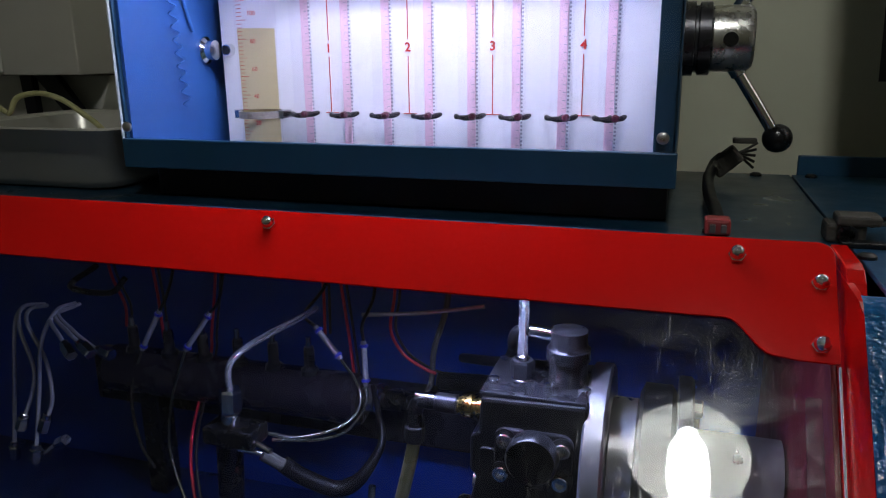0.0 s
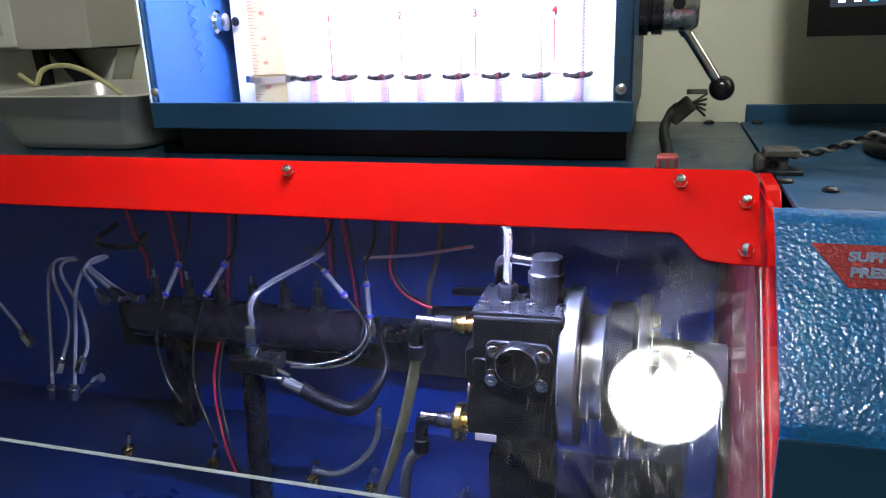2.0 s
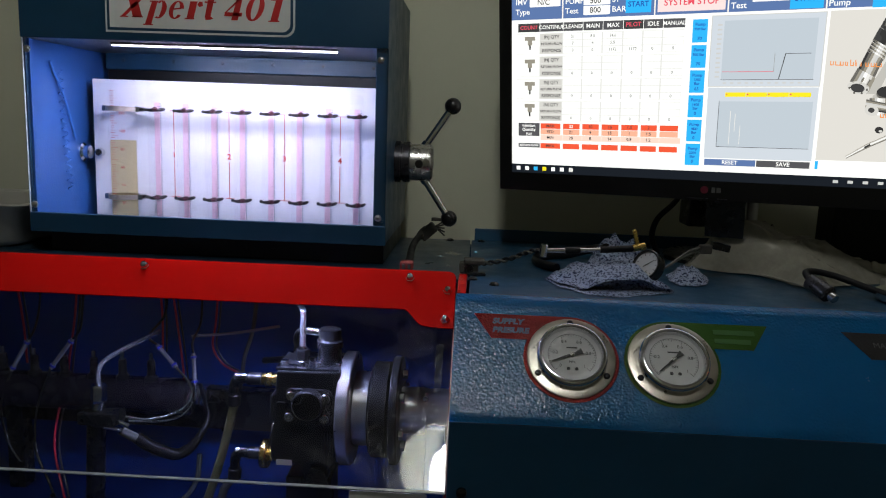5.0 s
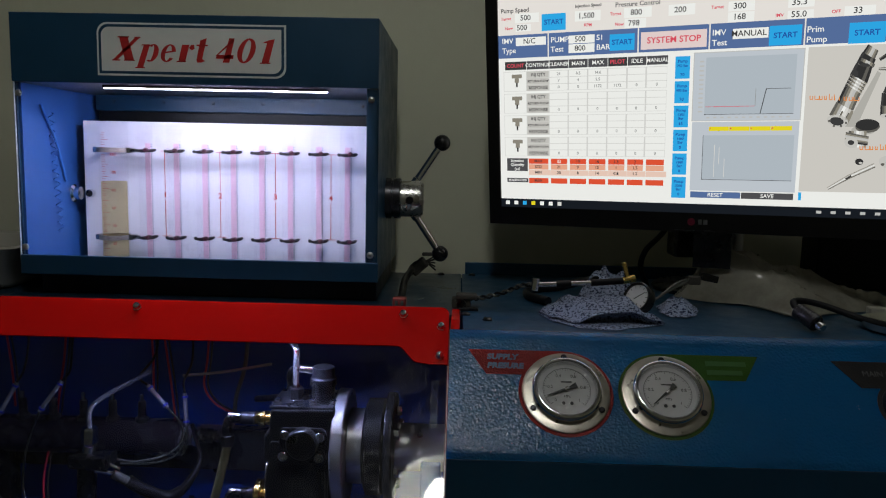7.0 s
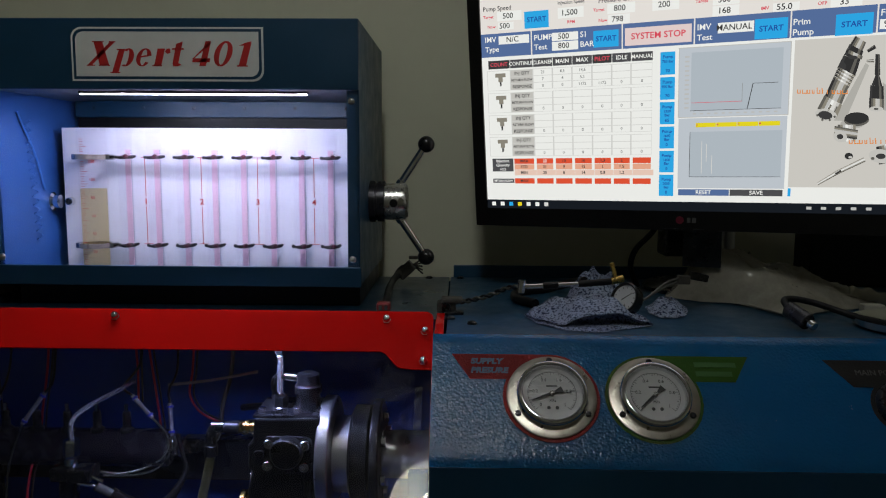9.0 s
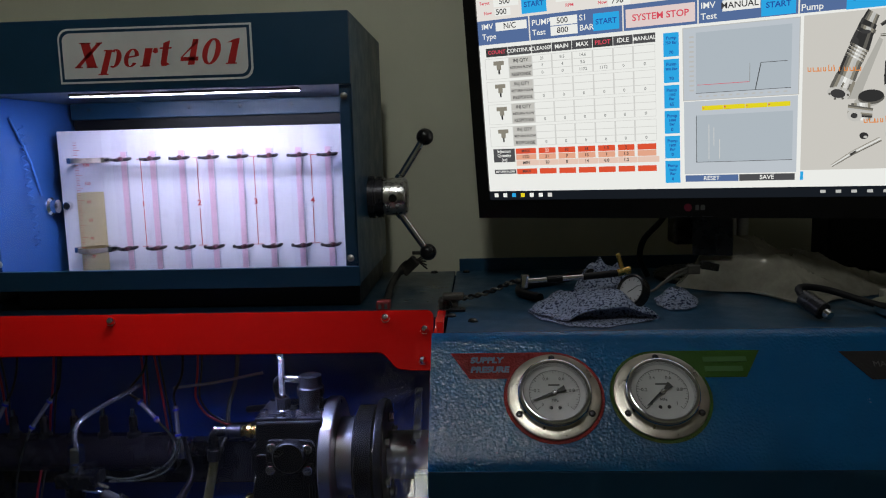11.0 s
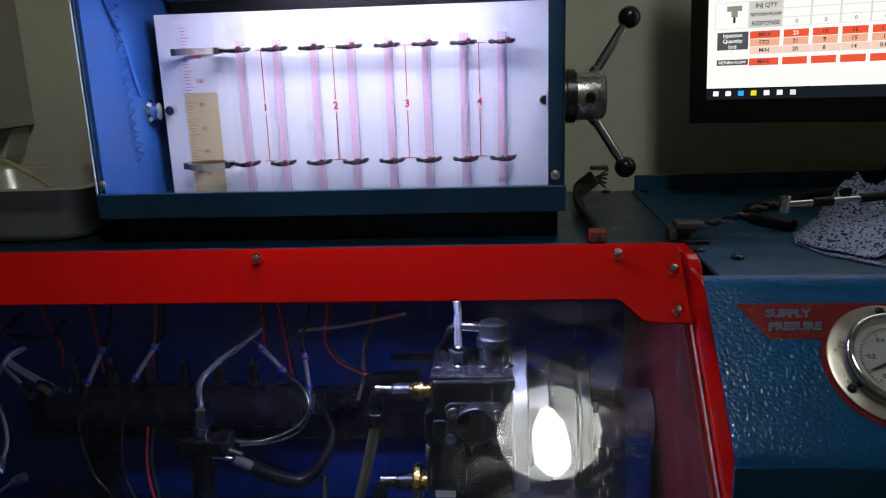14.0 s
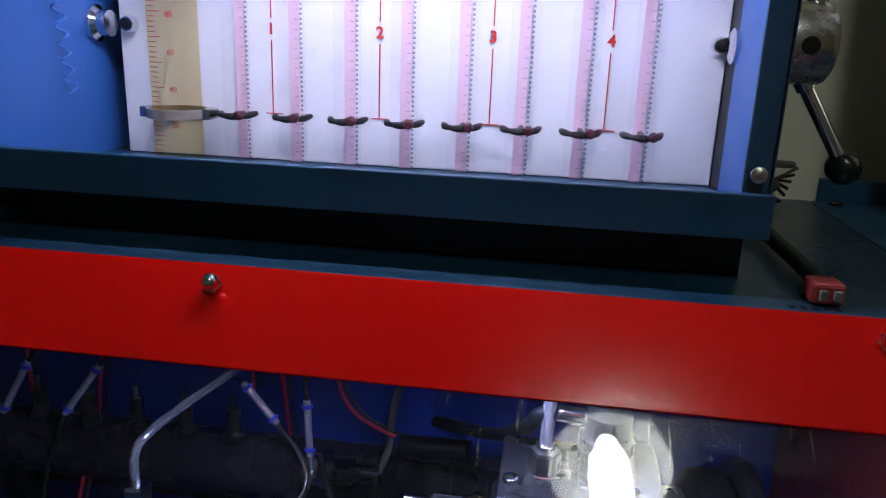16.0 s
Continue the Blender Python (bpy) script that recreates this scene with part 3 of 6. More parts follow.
# tube board with glass tubes, clamps and figures
M_PINK = mat("pink_stripe", (0.80, 0.54, 0.66), rough=0.5, var=0.05)
M_TICK = mat("tube_print", (0.30, 0.28, 0.36), rough=0.5, var=0)
M_CLIP = mat("dark_spring_clip", (0.03, 0.026, 0.03), rough=0.35, metal=0.5, var=0.3, scale=200)
M_KNOT = mat("dark_red_knot", (0.085, 0.012, 0.028), rough=0.4, var=0.3, scale=200)
M_BAND = mat("smoky_band", (0.26, 0.22, 0.19), rough=0.3, var=0.3, scale=120)
BY = 1.014
cpart("tube_board", box(-0.4235, BY, 1.1155, X1 - 0.0065, BY + 0.006, 1.3275), M_WHITEBOARD, "white lit board behind the tubes", bevel=0.0008)
TX = [-0.3225 + 0.0440 * k for k in range(8)]
for k, tx in enumerate(TX):
    tube = cpart("measuring_tube", lathe([(0, 0), (0.0105, 0), (0.0105, 0.2082), (0.0098, 0.2092), (0, 0.2092)], (tx, BY - 0.0125, 1.1155), (tx, BY - 0.0125, 2), seg=24), M_GLASS, "clear graduated glass tube", smooth=True)
    tube.visible_shadow = False
    cpart("pink_stripe", box(tx - 0.0050, BY - 0.0018, 1.1155, tx + 0.0032, BY - 0.0006, 1.295), M_PINK, parent=tube)
    bm = bmesh.new()
    for j in range(50):
        z = 1.116 + 0.0036 * j
        box(tx + 0.0042, BY - 0.0034, z, tx + 0.0060, BY - 0.0031, z + 0.0017, bm)
        if j % 2 == 0:
            box(tx - 0.0002, BY - 0.0034, z, tx + 0.0026, BY - 0.0031, z + 0.0005, bm)
    cpart("scale_print", bm, M_TICK, parent=tube)
    for z in (1.1515, 1.2835):
        clip = cpart("tube_clip", sweep([(tx - 0.014, BY - 0.010, z + 0.0005), (tx - 0.010, BY - 0.020, z), (tx, BY - 0.0255, z - 0.0005), (tx + 0.010, BY - 0.020, z), (tx + 0.0145, BY - 0.010, z + 0.0015)], lambda t: 0.0018 + 0.0009 * abs(math.sin(t * 9.4)), seg=8), M_CLIP, "dark spring clip", smooth=True)
        cpart("clip_boss", lathe([(0, 0), (0.0036, 0), (0.0036, 0.004), (0.002, 0.006), (0, 0.006)], (tx + 0.007, BY - 0.0255, z + 0.001), (tx + 0.007, 0, z + 0.001), seg=10), M_KNOT, parent=clip)
        cpart("clip_screw", rod((tx, BY - 0.001, z), (tx, BY - 0.026, z), 0.0022, seg=8), M_CLIP, parent=clip)
for k in range(4):
    xm = -0.298 + 0.0857 * k
    lettering("figure", str(k + 1), 0.012, CO @ axes((xm, BY - 0.0012, 1.2165), (1, 0, 0), (0, 0, 1)), M_REDINK, cab, bold=0.0003)
    for z0, z1 in ((1.1525, 1.2085), (1.2245, 1.2835)):
        cpart("group_line", box(xm - 0.0004, BY - 0.0010, z0, xm + 0.0004, BY - 0.0004, z1), M_REDINK)
    for z in (1.1525, 1.2835):
        cpart("group_line", box(xm - 0.006, BY - 0.0010, z - 0.0004, xm + 0.008, BY - 0.0004, z + 0.0004), M_REDINK)
# large cylinder
cx, cy = -0.3665, BY - 0.024
cyl = cpart("measuring_cylinder", lathe([(0, 0), (0.0205, 0), (0.0205, 0.2075), (0.0195, 0.2085), (0, 0.2085)], (cx, cy, 1.1155), (cx, cy, 2), seg=32), M_GLASS, "large graduated cylinder with amber oil", smooth=True)
cyl.visible_shadow = False
cpart("oil", lathe([(0, 0), (0.0184, 0), (0.0184, 0.121), (0, 0.121)], (cx, cy, 1.1157), (cx, cy, 2), seg=32), M_OIL, "amber test oil", parent=cyl, smooth=True).visible_shadow = False
bm = bmesh.new()
for j in range(54):
    z = 1.118 + 0.0036 * j
    w = 0.011 if j % 5 == 0 else 0.007
    for i in range(4):
        a0, a1 = radians(-118 + (i * 0.25) * w * 2900), radians(-118 + ((i + 1) * 0.25) * w * 2900)
        vs = [bm.verts.new((cx + 0.0209 * math.cos(a), cy + 0.0209 * math.sin(a), zz)) for a, zz in ((a0, z), (a1, z), (a1, z + 0.0006), (a0, z + 0.0006))]
        bm.faces.new(vs)
cpart("scale_print", bm, M_REDINK, parent=cyl)
for k in range(6):
    lettering("figure", str(20 * (k + 1)), 0.0062, CO @ axes((cx + 0.0085, cy - 0.0212, 1.1445 + 0.0265 * k), (1, 0, 0), (0, 0, 1)), M_REDINK if k > 0 else M_REDINK, cyl)
for z in (1.152, 1.2835):
    clip = cpart("cylinder_clip", lathe([(0.0212, 0), (0.0232, 0), (0.0232, 0.007), (0.0212, 0.007), (0.0212, 0)], (cx, cy, z - 0.0035), (cx, cy, 2), seg=28), M_BAND, "smoky band with metal ends", smooth=True)
    for sx in (-1, 1):
        cpart("band_end", box(cx + sx * 0.0215, cy - 0.006, z - 0.004, cx + sx * 0.0285, cy + 0.012, z + 0.004), M_ZINC, parent=clip, bevel=0.0006)
for px in (-0.4135, 0.0345):
    pin = cpart("board_pin", lathe([(0, 0), (0.0065, 0), (0.0065, 0.006), (0.0055, 0.008), (0, 0.008)], (px, BY - 0.0002, 1.2165), (px, 0, 1.2165), seg=20), M_CHROME, "chrome pin with dark centre", smooth=True)
    cpart("pin_centre", rod((px, BY - 0.008, 1.2165), (px, BY - 0.0095, 1.2165), 0.0045, seg=16), M_BLACK, parent=pin)
cpart("axle_cap", lathe([(0, 0), (0.014, 0), (0.014, 0.004), (0.010, 0.007), (0.010, 0.014), (0, 0.014)], (-0.4395, 1.005, 1.2165), (0, 1.005, 1.2165), seg=24), M_CHROME, "chrome pivot cap", smooth=True)
cpart("axle_cap", lathe([(0, 0), (0.012, 0), (0.012, 0.003), (0.009, 0.005), (0, 0.005)], (0.0398, 0.985, 1.2165), (-1, 0.985, 1.2165), seg=24), M_CHROME, "chrome pivot cap", smooth=True)
# coiled hose seen on the inner wall
coil = [(-0.434 + 0.004 * math.sin(j * 1.05), 0.942 + 0.0009 * j / 4 + 0.004 * math.cos(j * 1.05), 1.335 - 0.0021 * j) for j in range(84)]
cpart("coiled_hose", sweep(coil, 0.0008, seg=6, n=2), M_COIL, "thin coiled blue air hose", smooth=True)
cpart("air_line", sweep([(-0.437, 0.925, 1.345), (-0.436, 0.96, 1.29), (-0.437, 0.985, 1.235)], 0.0018, seg=8), M_COIL, smooth=True)

# ---- turning handle on the cabinet's side ----
han = thing("turning_handle", "steel hub with two spokes and black ball knobs", "handle", (X1, 1.0, 1.22))
def hanpart(name, bm, material, label="", parent=None, **kw):
    bmesh.ops.transform(bm, matrix=Matrix.Translation((-X1, -1.0, -1.22)), verts=bm.verts)
    return part(name, bm, material, parent or han, label, **kw)
hanpart("collar", lathe([(0, 0), (0.031, 0), (0.031, 0.008), (0.028, 0.0085), (0.028, 0.011), (0.0305, 0.012), (0.0305, 0.021), (0.029, 0.022), (0, 0.022)], (X1, 1.0, 1.22), (1, 1.0, 1.22), seg=40), M_GUN, smooth=True)
hub = hanpart("hub", lathe([(0, 0.022), (0.0265, 0.022), (0.0275, 0.023), (0.0275, 0.049), (0.0265, 0.053), (0.023, 0.0555), (0, 0.0555)], (X1, 1.0, 1.22), (1, 1.0, 1.22), seg=40), M_STEEL, "turned steel hub", smooth=True)
hanpart("spoke_hole", rod((0.083, 0.9735, 1.219), (0.083, 0.972, 1.219), 0.006, seg=16), M_BLACK, parent=hub)
for zb, s in ((1.305, 1), (1.136, -1)):
    a, b = Vector((0.088, 1.001, 1.22 + 0.022 * s)), Vector((0.129, 1.008, zb))
    sp = hanpart("spoke", rod(a, b, 0.0052), M_CHROME, "polished steel spoke", smooth=True)
    hanpart("spoke_collar", rod(a, a + (b - a).normalized() * 0.010, 0.0068), M_CHROME, parent=sp, smooth=True)
    hanpart("ball_knob", lathe([(0.0125 * math.sin(math.pi * i / 14), -0.0125 * math.cos(math.pi * i / 14)) for i in range(15)], b, b + (b - a), seg=26), M_BLACK, "black ball knob", smooth=True)

# ---- gauges and switch on the console ----
SLP = axes((0, 0.680, 1.0245), (1, 0, 0), (0, 1, 1))
M_DIAL = mat("dial_white", (0.50, 0.50, 0.50), rough=0.5, var=0.06, scale=60)
M_GREEN = mat("green_label", (0.020, 0.075, 0.002), spec=0.2, rough=0.42, var=0.08, scale=50, bump=0.3, bscale=500)
M_REDLAB = mat("red_label", (0.17, 0.004, 0.004), spec=0.2, rough=0.42, var=0.08, scale=50, bump=0.45, bscale=420)
M_BLKLAB = mat("black_label", (0.01, 0.01, 0.011), rough=0.4, var=0.1, scale=50, bump=0.3, bscale=420)
M_PALEBLUE = mat("pale_blue_print", (0.075, 0.125, 0.21), rough=0.45, var=0)
M_FLANGE = mat("satin_flange", (0.46, 0.43, 0.37), rough=0.33, metal=1.0, var=0.12, scale=70, bump=0.08, bscale=900)


def disc_outline(cx, cy, r, a0, a1, n=28):
    return [(cx + r * math.cos(radians(a0 + (a1 - a0) * i / n)), cy + r * math.sin(radians(a0 + (a1 - a0) * i / n))) for i in range(n + 1)]


def gauge(x, needle, label_name, label, words, colour, outline, word_at):
    tag = thing(label_name, label, "label", SLP @ Vector((x, 0, 0.0002)))
    tag.rotation_euler = SLP.to_euler()
    part("label_sheet", slab([(px - x, py) for px, py in outline], 0.0006, Matrix.Identity(4)), colour, tag)
    for k, w in enumerate(words):
        lettering("caption", w, 0.0095, Matrix.Translation((word_at[0] - x, word_at[1] - 0.0115 * k, 0.0008)), M_PALEBLUE if colour is M_REDLAB else colour, tag, align="LEFT", bold=0.0005, wide=1.12, shear=0.15)
    g = thing("pressure_gauge", "round steel-rimmed pressure gauge with white dial on the console", "pressure gauge", SLP @ Vector((x, 0, 0.0009)), group="console gauges")
    g.rotation_euler = SLP.to_euler()
    O, U = (0, 0, 0), (0, 0, 1)
    part("flange", lathe([(0.036, 0), (0.0488, 0), (0.0495, 0.0008), (0.0490, 0.0022), (0.0465, 0.003), (0.036, 0.003), (0.036, 0)], O, U, seg=56), M_FLANGE, g, smooth=True)
    part("case_ring", lathe([(0.036, 0.003), (0.0385, 0.0035), (0.0388, 0.009), (0.0377, 0.0125), (0.0355, 0.0142), (0.0335, 0.0142), (0.0325, 0.0128), (0.0318, 0.010), (0.0318, 0.007)], O, U, seg=56), M_CHROME, g, "polished steel bezel ring", smooth=True)
    dial = part("dial", lathe([(0, 0.0072), (0.0322, 0.0072)], O, U, seg=48), M_DIAL, g, "white dial with black scale")
    bm = bmesh.new()
    for j in range(41):
        a = radians(225 - 270 * j / 40)
        l = 0.0045 if j % 8 == 0 else (0.0034 if j % 4 == 0 else 0.002)
        k = Matrix.Rotation(a, 4, "Z")
        box(0.0265 - l, -0.00022, 0.0074, 0.0265, 0.00022, 0.0076, bm, k)
    for a0 in range(-45, 225, 6):
        box(0.0262, -0.0014, 0.0074, 0.0266, 0.0014, 0.0076, bm, Matrix.Rotation(radians(a0 + 3), 4, "Z"))
    part("scale_marks", bm, M_INK, dial)
    for j, w in enumerate(("0", "0.2", "0.4", "0.6", "0.8", "1")):
        a = radians(225 - 54 * j)
        lettering("figure", w, 0.0052, Matrix.Translation((0.0185 * math.cos(a), 0.0185 * math.sin(a), 0.0076)), M_INK, dial)
    lettering("unit", "MPa", 0.0042, Matrix.Translation((0, -0.0085, 0.0076)), M_INK, dial)
    part("print_line", box(-0.006, 0.0085, 0.0074, 0.006, 0.0102, 0.0076), M_INK, dial)
    for sx in (-0.0045, 0.0045):
        part("dial_screw", lathe([(0, 0), (0.0020, 0), (0.0018, 0.0006), (0, 0.0008)], (sx, -0.0165, 0.0073), (sx, -0.0165, 1), seg=12), M_INK, dial)
    nd = bmesh.new()
    slab([(-0.0013, -0.004), (-0.0036, -0.012), (0.0036, -0.012), (0.0013, -0.004), (0.0012, 0.008), (0.0005, 0.0240), (-0.0005, 0.0240), (-0.0012, 0.008)], 0.0007, Matrix.Rotation(radians(needle), 4, "Z") @ Matrix.Translation((0, 0, 0.0095)), nd)
    needle_ob = part("needle", nd, M_INK, g, "black pointer needle")
    part("needle_hub", lathe([(0.0026, 0.0075), (0.0026, 0.0108), (0.0015, 0.0115), (0, 0.0115)], O, U, seg=16), M_STEEL, needle_ob, smooth=True)
    glass = part("gauge_glass", lathe([(0, 0.0126), (0.0328, 0.0122)], O, U, seg=40), M_GLASS, g, "clear gauge glass")
    glass.visible_shadow = False
    for a in (90, 210, 330):
        p = Vector((0.0432 * math.cos(radians(a)), 0.0432 * math.sin(radians(a)), 0.003))
        part("flange_screw", lathe([(0, 0), (0.0035, 0), (0.0034, 0.0016), (0.0022, 0.0028), (0, 0.003)], p, p + Vector((0, 0, 1)), seg=14), M_GUN, g, smooth=True)
    return g


XA, XB = 0.2815, 0.393
red_tab = [(0.172, 0.0528), (0.1925, 0.0215), (XA - 0.0530 * math.cos(radians(24)), 0.0215)] + disc_outline(XA, 0, 0.0530, 157, 450)
gauge(XA, 112, "supply_label", "red label with the words supply pressure round a gauge", ("SUPPLY", "PRESURE"), M_REDLAB, red_tab, (0.1935, 0.0435))
green_tab = disc_outline(XB, 0, 0.0530, 90, 383) + [(0.486, 0.0207), (0.506, 0.0528)]
gauge(XB, 132, "transfer_label", "green label with faint print round a gauge", (), M_GREEN, green_tab, (0.43, 0.04))
M_PALEGREEN = mat("faded_green_print", (0.024, 0.095, 0.012), rough=0.5, var=0)
for k in range(2):
    ob = finish("print_line", slab([(0.0, 0.0), (0.046 - 0.006 * k, 0.0), (0.046 - 0.006 * k, 0.006), (0.0, 0.006)], 0.0003, SLP @ Matrix.Translation((0.444, 0.039 - 0.0115 * k, 0.0009))), M_PALEGREEN)
    tagged(ob, "faded illegible print on the green label", "print")
# main power switch
tag = thing("power_label", "black label with faint white words main power", "label", SLP @ Vector((0.66, 0, 0.0002)))
tag.rotation_euler = SLP.to_euler()
part("label_sheet", slab([(-0.071, 0.050), (-0.046, 0.0165), (-0.030, 0.0165)] + disc_outline(0.0, -0.008, 0.0345, 135, 405) + [(0.055, 0.0165), (0.09, 0.050)], 0.0006, Matrix.Identity(4)), M_BLKLAB, tag)
M_FAINT = mat("faint_grey_print", (0.10, 0.10, 0.10), rough=0.5, var=0)
lettering("caption", "MAIN POWER", 0.0095, Matrix.Translation((-0.040, 0.034, 0.0008)), M_FAINT, tag, align="LEFT")
sw = thing("power_switch", "round black switch with a lit orange-red button", "switch", SLP @ Vector((0.66, -0.008, 0.0009)))
sw.rotation_euler = SLP.to_euler()
part("bezel", lathe([(0.0, 0), (0.0300, 0), (0.0305, 0.004), (0.027, 0.010), (0.0185, 0.011), (0.0180, 0.006), (0, 0.006)], (0, 0, 0), (0, 0, 1), seg=36), M_BLACK, sw, smooth=True)
part("button", lathe([(0.0175, 0.006), (0.0175, 0.015), (0.0160, 0.0185), (0.010, 0.020), (0, 0.0204)], (0, 0, 0), (0, 0, 1), seg=32), glow("lit_button", (1.0, 0.10, 0.015), 2.2), sw, "glowing orange-red button", smooth=True)

# ---- computer screen ----
MON = axes((0.20596, 1.02983, 1.18315), (0.930766, -0.365385, 0.012968), (-0.056976, -0.109919, 0.992306))
mon = thing("monitor", "black wide-screen computer monitor showing a test program", "monitor", MON.translation)
mon.rotation_euler = MON.to_euler()
I4 = Matrix.Identity(4)
part("housing", slab(rounded(0, 0, 0.603, 0.362, 0.004), 0.030, Matrix.Translation((0, 0, -0.034))), M_BLACK, mon, bevel=0.003)
bm = bmesh.new()
for a in ((0, 0, 0.603, 0.0268), (0, 0.3465, 0.603, 0.362), (0, 0.0268, 0.0185, 0.3465), (0.5845, 0.0268, 0.603, 0.3465)):
    box(a[0], a[1], -0.0045, a[2], a[3], 0.0, bm)
M_BEZEL = mat("gloss_black_bezel", (0.008, 0.008, 0.009), rough=0.16, var=0.1, scale=40)
part("bezel", bm, M_BEZEL, mon, "glossy black bezel")
part("bezel_button", box(0.2755, 0.0016, 0.0, 0.330, 0.0026, 0.0004), M_GUN, mon)
M_LOGO = mat("dim_red_badge", (0.16, 0.01, 0.03), rough=0.4, var=0)
M_LOGO2 = mat("dim_grey_badge", (0.10, 0.10, 0.10), rough=0.4, var=0)
part("badge", lathe([(0, 0.0001), (0.0052, 0.0001), (0.0052, 0.0005), (0, 0.0005)], (0.2985, 0.0145, 0), (0.2985, 0.0145, 1), seg=20), M_LOGO, mon)
part("badge_bar", box(0.308, 0.011, 0.0001, 0.3125, 0.018, 0.0005), M_LOGO2, mon)
part("badge_bar", box(0.3145, 0.011, 0.0001, 0.320, 0.018, 0.0005), M_LOGO2, mon)
SC = 0.85
UI = {k: glow("screen_" + k, c, SC) for k, c in dict(white=(0.93, 0.94, 0.90), beige=(0.86, 0.82, 0.77), band=(0.10, 0.17, 0.36), blue=(0.03, 0.42, 0.85), task=(0.010, 0.013, 0.018), grey=(0.55, 0.55, 0.53), dark=(0.085, 0.085, 0.09), red=(0.80, 0.095, 0.04), salmon=(0.85, 0.42, 0.28), pale=(0.87, 0.63, 0.52), plot=(0.47, 0.53, 0.58), plot2=(0.56, 0.61, 0.66), yellow=(0.85, 0.72, 0.02), pink=(0.83, 0.68, 0.66), ink=(0.05, 0.05, 0.05), navy=(0.02, 0.10, 0.40), rose=(0.75, 0.08, 0.12), line=(0.30, 0.31, 0.30), photo=(0.66, 0.64, 0.59), steel=(0.28, 0.26, 0.21), tool=(0.035, 0.035, 0.035), orange=(0.80, 0.28, 0.08), grid=(0.70, 0.70, 0.67), key=(0.60, 0.59, 0.55), mid=(0.13, 0.125, 0.11), shade=(0.47, 0.46, 0.42), shine=(0.75, 0.74, 0.70)).items()}
screen = part("screen", box(0.0185, 0.0268, -0.0042, 0.5845, 0.3465, -0.0036), UI["beige"], mon, "lit screen with tables, graphs and buttons")
def ui(name, a, b, c, d, col, lift=1):
    part(name, box(a, b, -0.0036 + 0.00012 * lift - 0.0001, c, d, -0.0036 + 0.00012 * lift), UI[col], screen)
def ut(words, x, y, size, col, lift=4, align="CENTER", bold=0.00012):
    lettering("caption", words, size, Matrix.Translation((x, y, -0.0036 + 0.00012 * lift)), UI[col], screen, align=align, bold=bold, depth=0.0)
ui("task_bar", 0.0185, 0.0268, 0.5845, 0.0395, "task")
for k, c in enumerate(("white", "white", "blue", "yellow", "white", "white", "shine")):
    ui("task_icon", 0.0255 + 0.0135 * k, 0.0305, 0.0315 + 0.0135 * k, 0.0362, c, 2)
for k in range(5):
    ui("tray_icon", 0.455 + 0.017 * k, 0.0315, 0.461 + 0.017 * k, 0.0352, "grey", 2)
ui("page", 0.0185, 0.0395, 0.5845, 0.248, "white")
ui("band", 0.0185, 0.248, 0.5845, 0.2805, "band")
for x in (0.0925, 0.219, 0.3115, 0.4255, 0.5195):
    ui("band_gap", x, 0.247, x + 0.0018, 0.281, "beige", 2)
# upper row of fields
for a, b, c, d, w in ((0.044, 0.297, 0.080, 0.310, "500"), (0.045, 0.285, 0.068, 0.295, "500"), (0.132, 0.294, 0.168, 0.308, "1,500"), (0.200, 0.2945, 0.237, 0.308, "800"), (0.201, 0.281, 0.230, 0.2935, "798"), (0.259, 0.294, 0.293, 0.308, "200"), (0.334, 0.2945, 0.366, 0.307, "300"), (0.334, 0.281, 0.366, 0.2935, "168"), (0.405, 0.2945, 0.435, 0.307, "35.3"), (0.405, 0.281, 0.435, 0.291, "55.0"), (0.469, 0.281, 0.503, 0.292, "33"), (0.045, 0.265, 0.090, 0.2765, "N/C"), (0.123, 0.2645, 0.160, 0.2755, "500"), (0.123, 0.2515, 0.160, 0.2635, "800"), (0.341, 0.2595, 0.384, 0.2725, "MANUAL"), (0.523, 0.2515, 0.548, 0.263, "9.0")):
    ui("field", a, b, c, d, "white", 3)
    ut(w, (a + c) / 2 - 0.002, (b + d) / 2, 0.0105, "ink")
for a, b, c, d in ((0.084, 0.284, 0.119, 0.307), (0.181, 0.252, 0.215, 0.274), (0.385, 0.249, 0.423, 0.2735), (0.476, 0.247, 0.516, 0.272)):
    ui("button", a, b, c, d, "blue", 3)
    ut("START", (a + c) / 2, (b + d) / 2, 0.0095, "navy", bold=0.0002)
ui("stop_button", 0.2235, 0.2515, 0.309, 0.2745, "pink", 3)
ut("SYSTEM STOP", 0.2665, 0.263, 0.0115, "rose", bold=0.0002)
for w, x, y in (("IMV", 0.024, 0.272), ("Type", 0.024, 0.2585), ("PUMP", 0.097, 0.2705), ("Test", 0.097, 0.2575), ("S1", 0.1625, 0.2705), ("BAR", 0.1625, 0.2575), ("IMV", 0.3155, 0.2685), ("Test", 0.3155, 0.2555), ("Prim", 0.4285, 0.2665), ("Pump", 0.4285, 0.254), ("Fuel", 0.523, 0.2705)):
    ut(w, x, y, 0.0105, "white", align="LEFT")
for w, x, y in (("Pump Speed", 0.023, 0.3145), ("Pressure Control", 0.188, 0.3125), ("Injection Speed", 0.132, 0.3145)):
    ut(w, x, y, 0.0085 if w[0] == "P" else 0.006, "ink", align="LEFT")
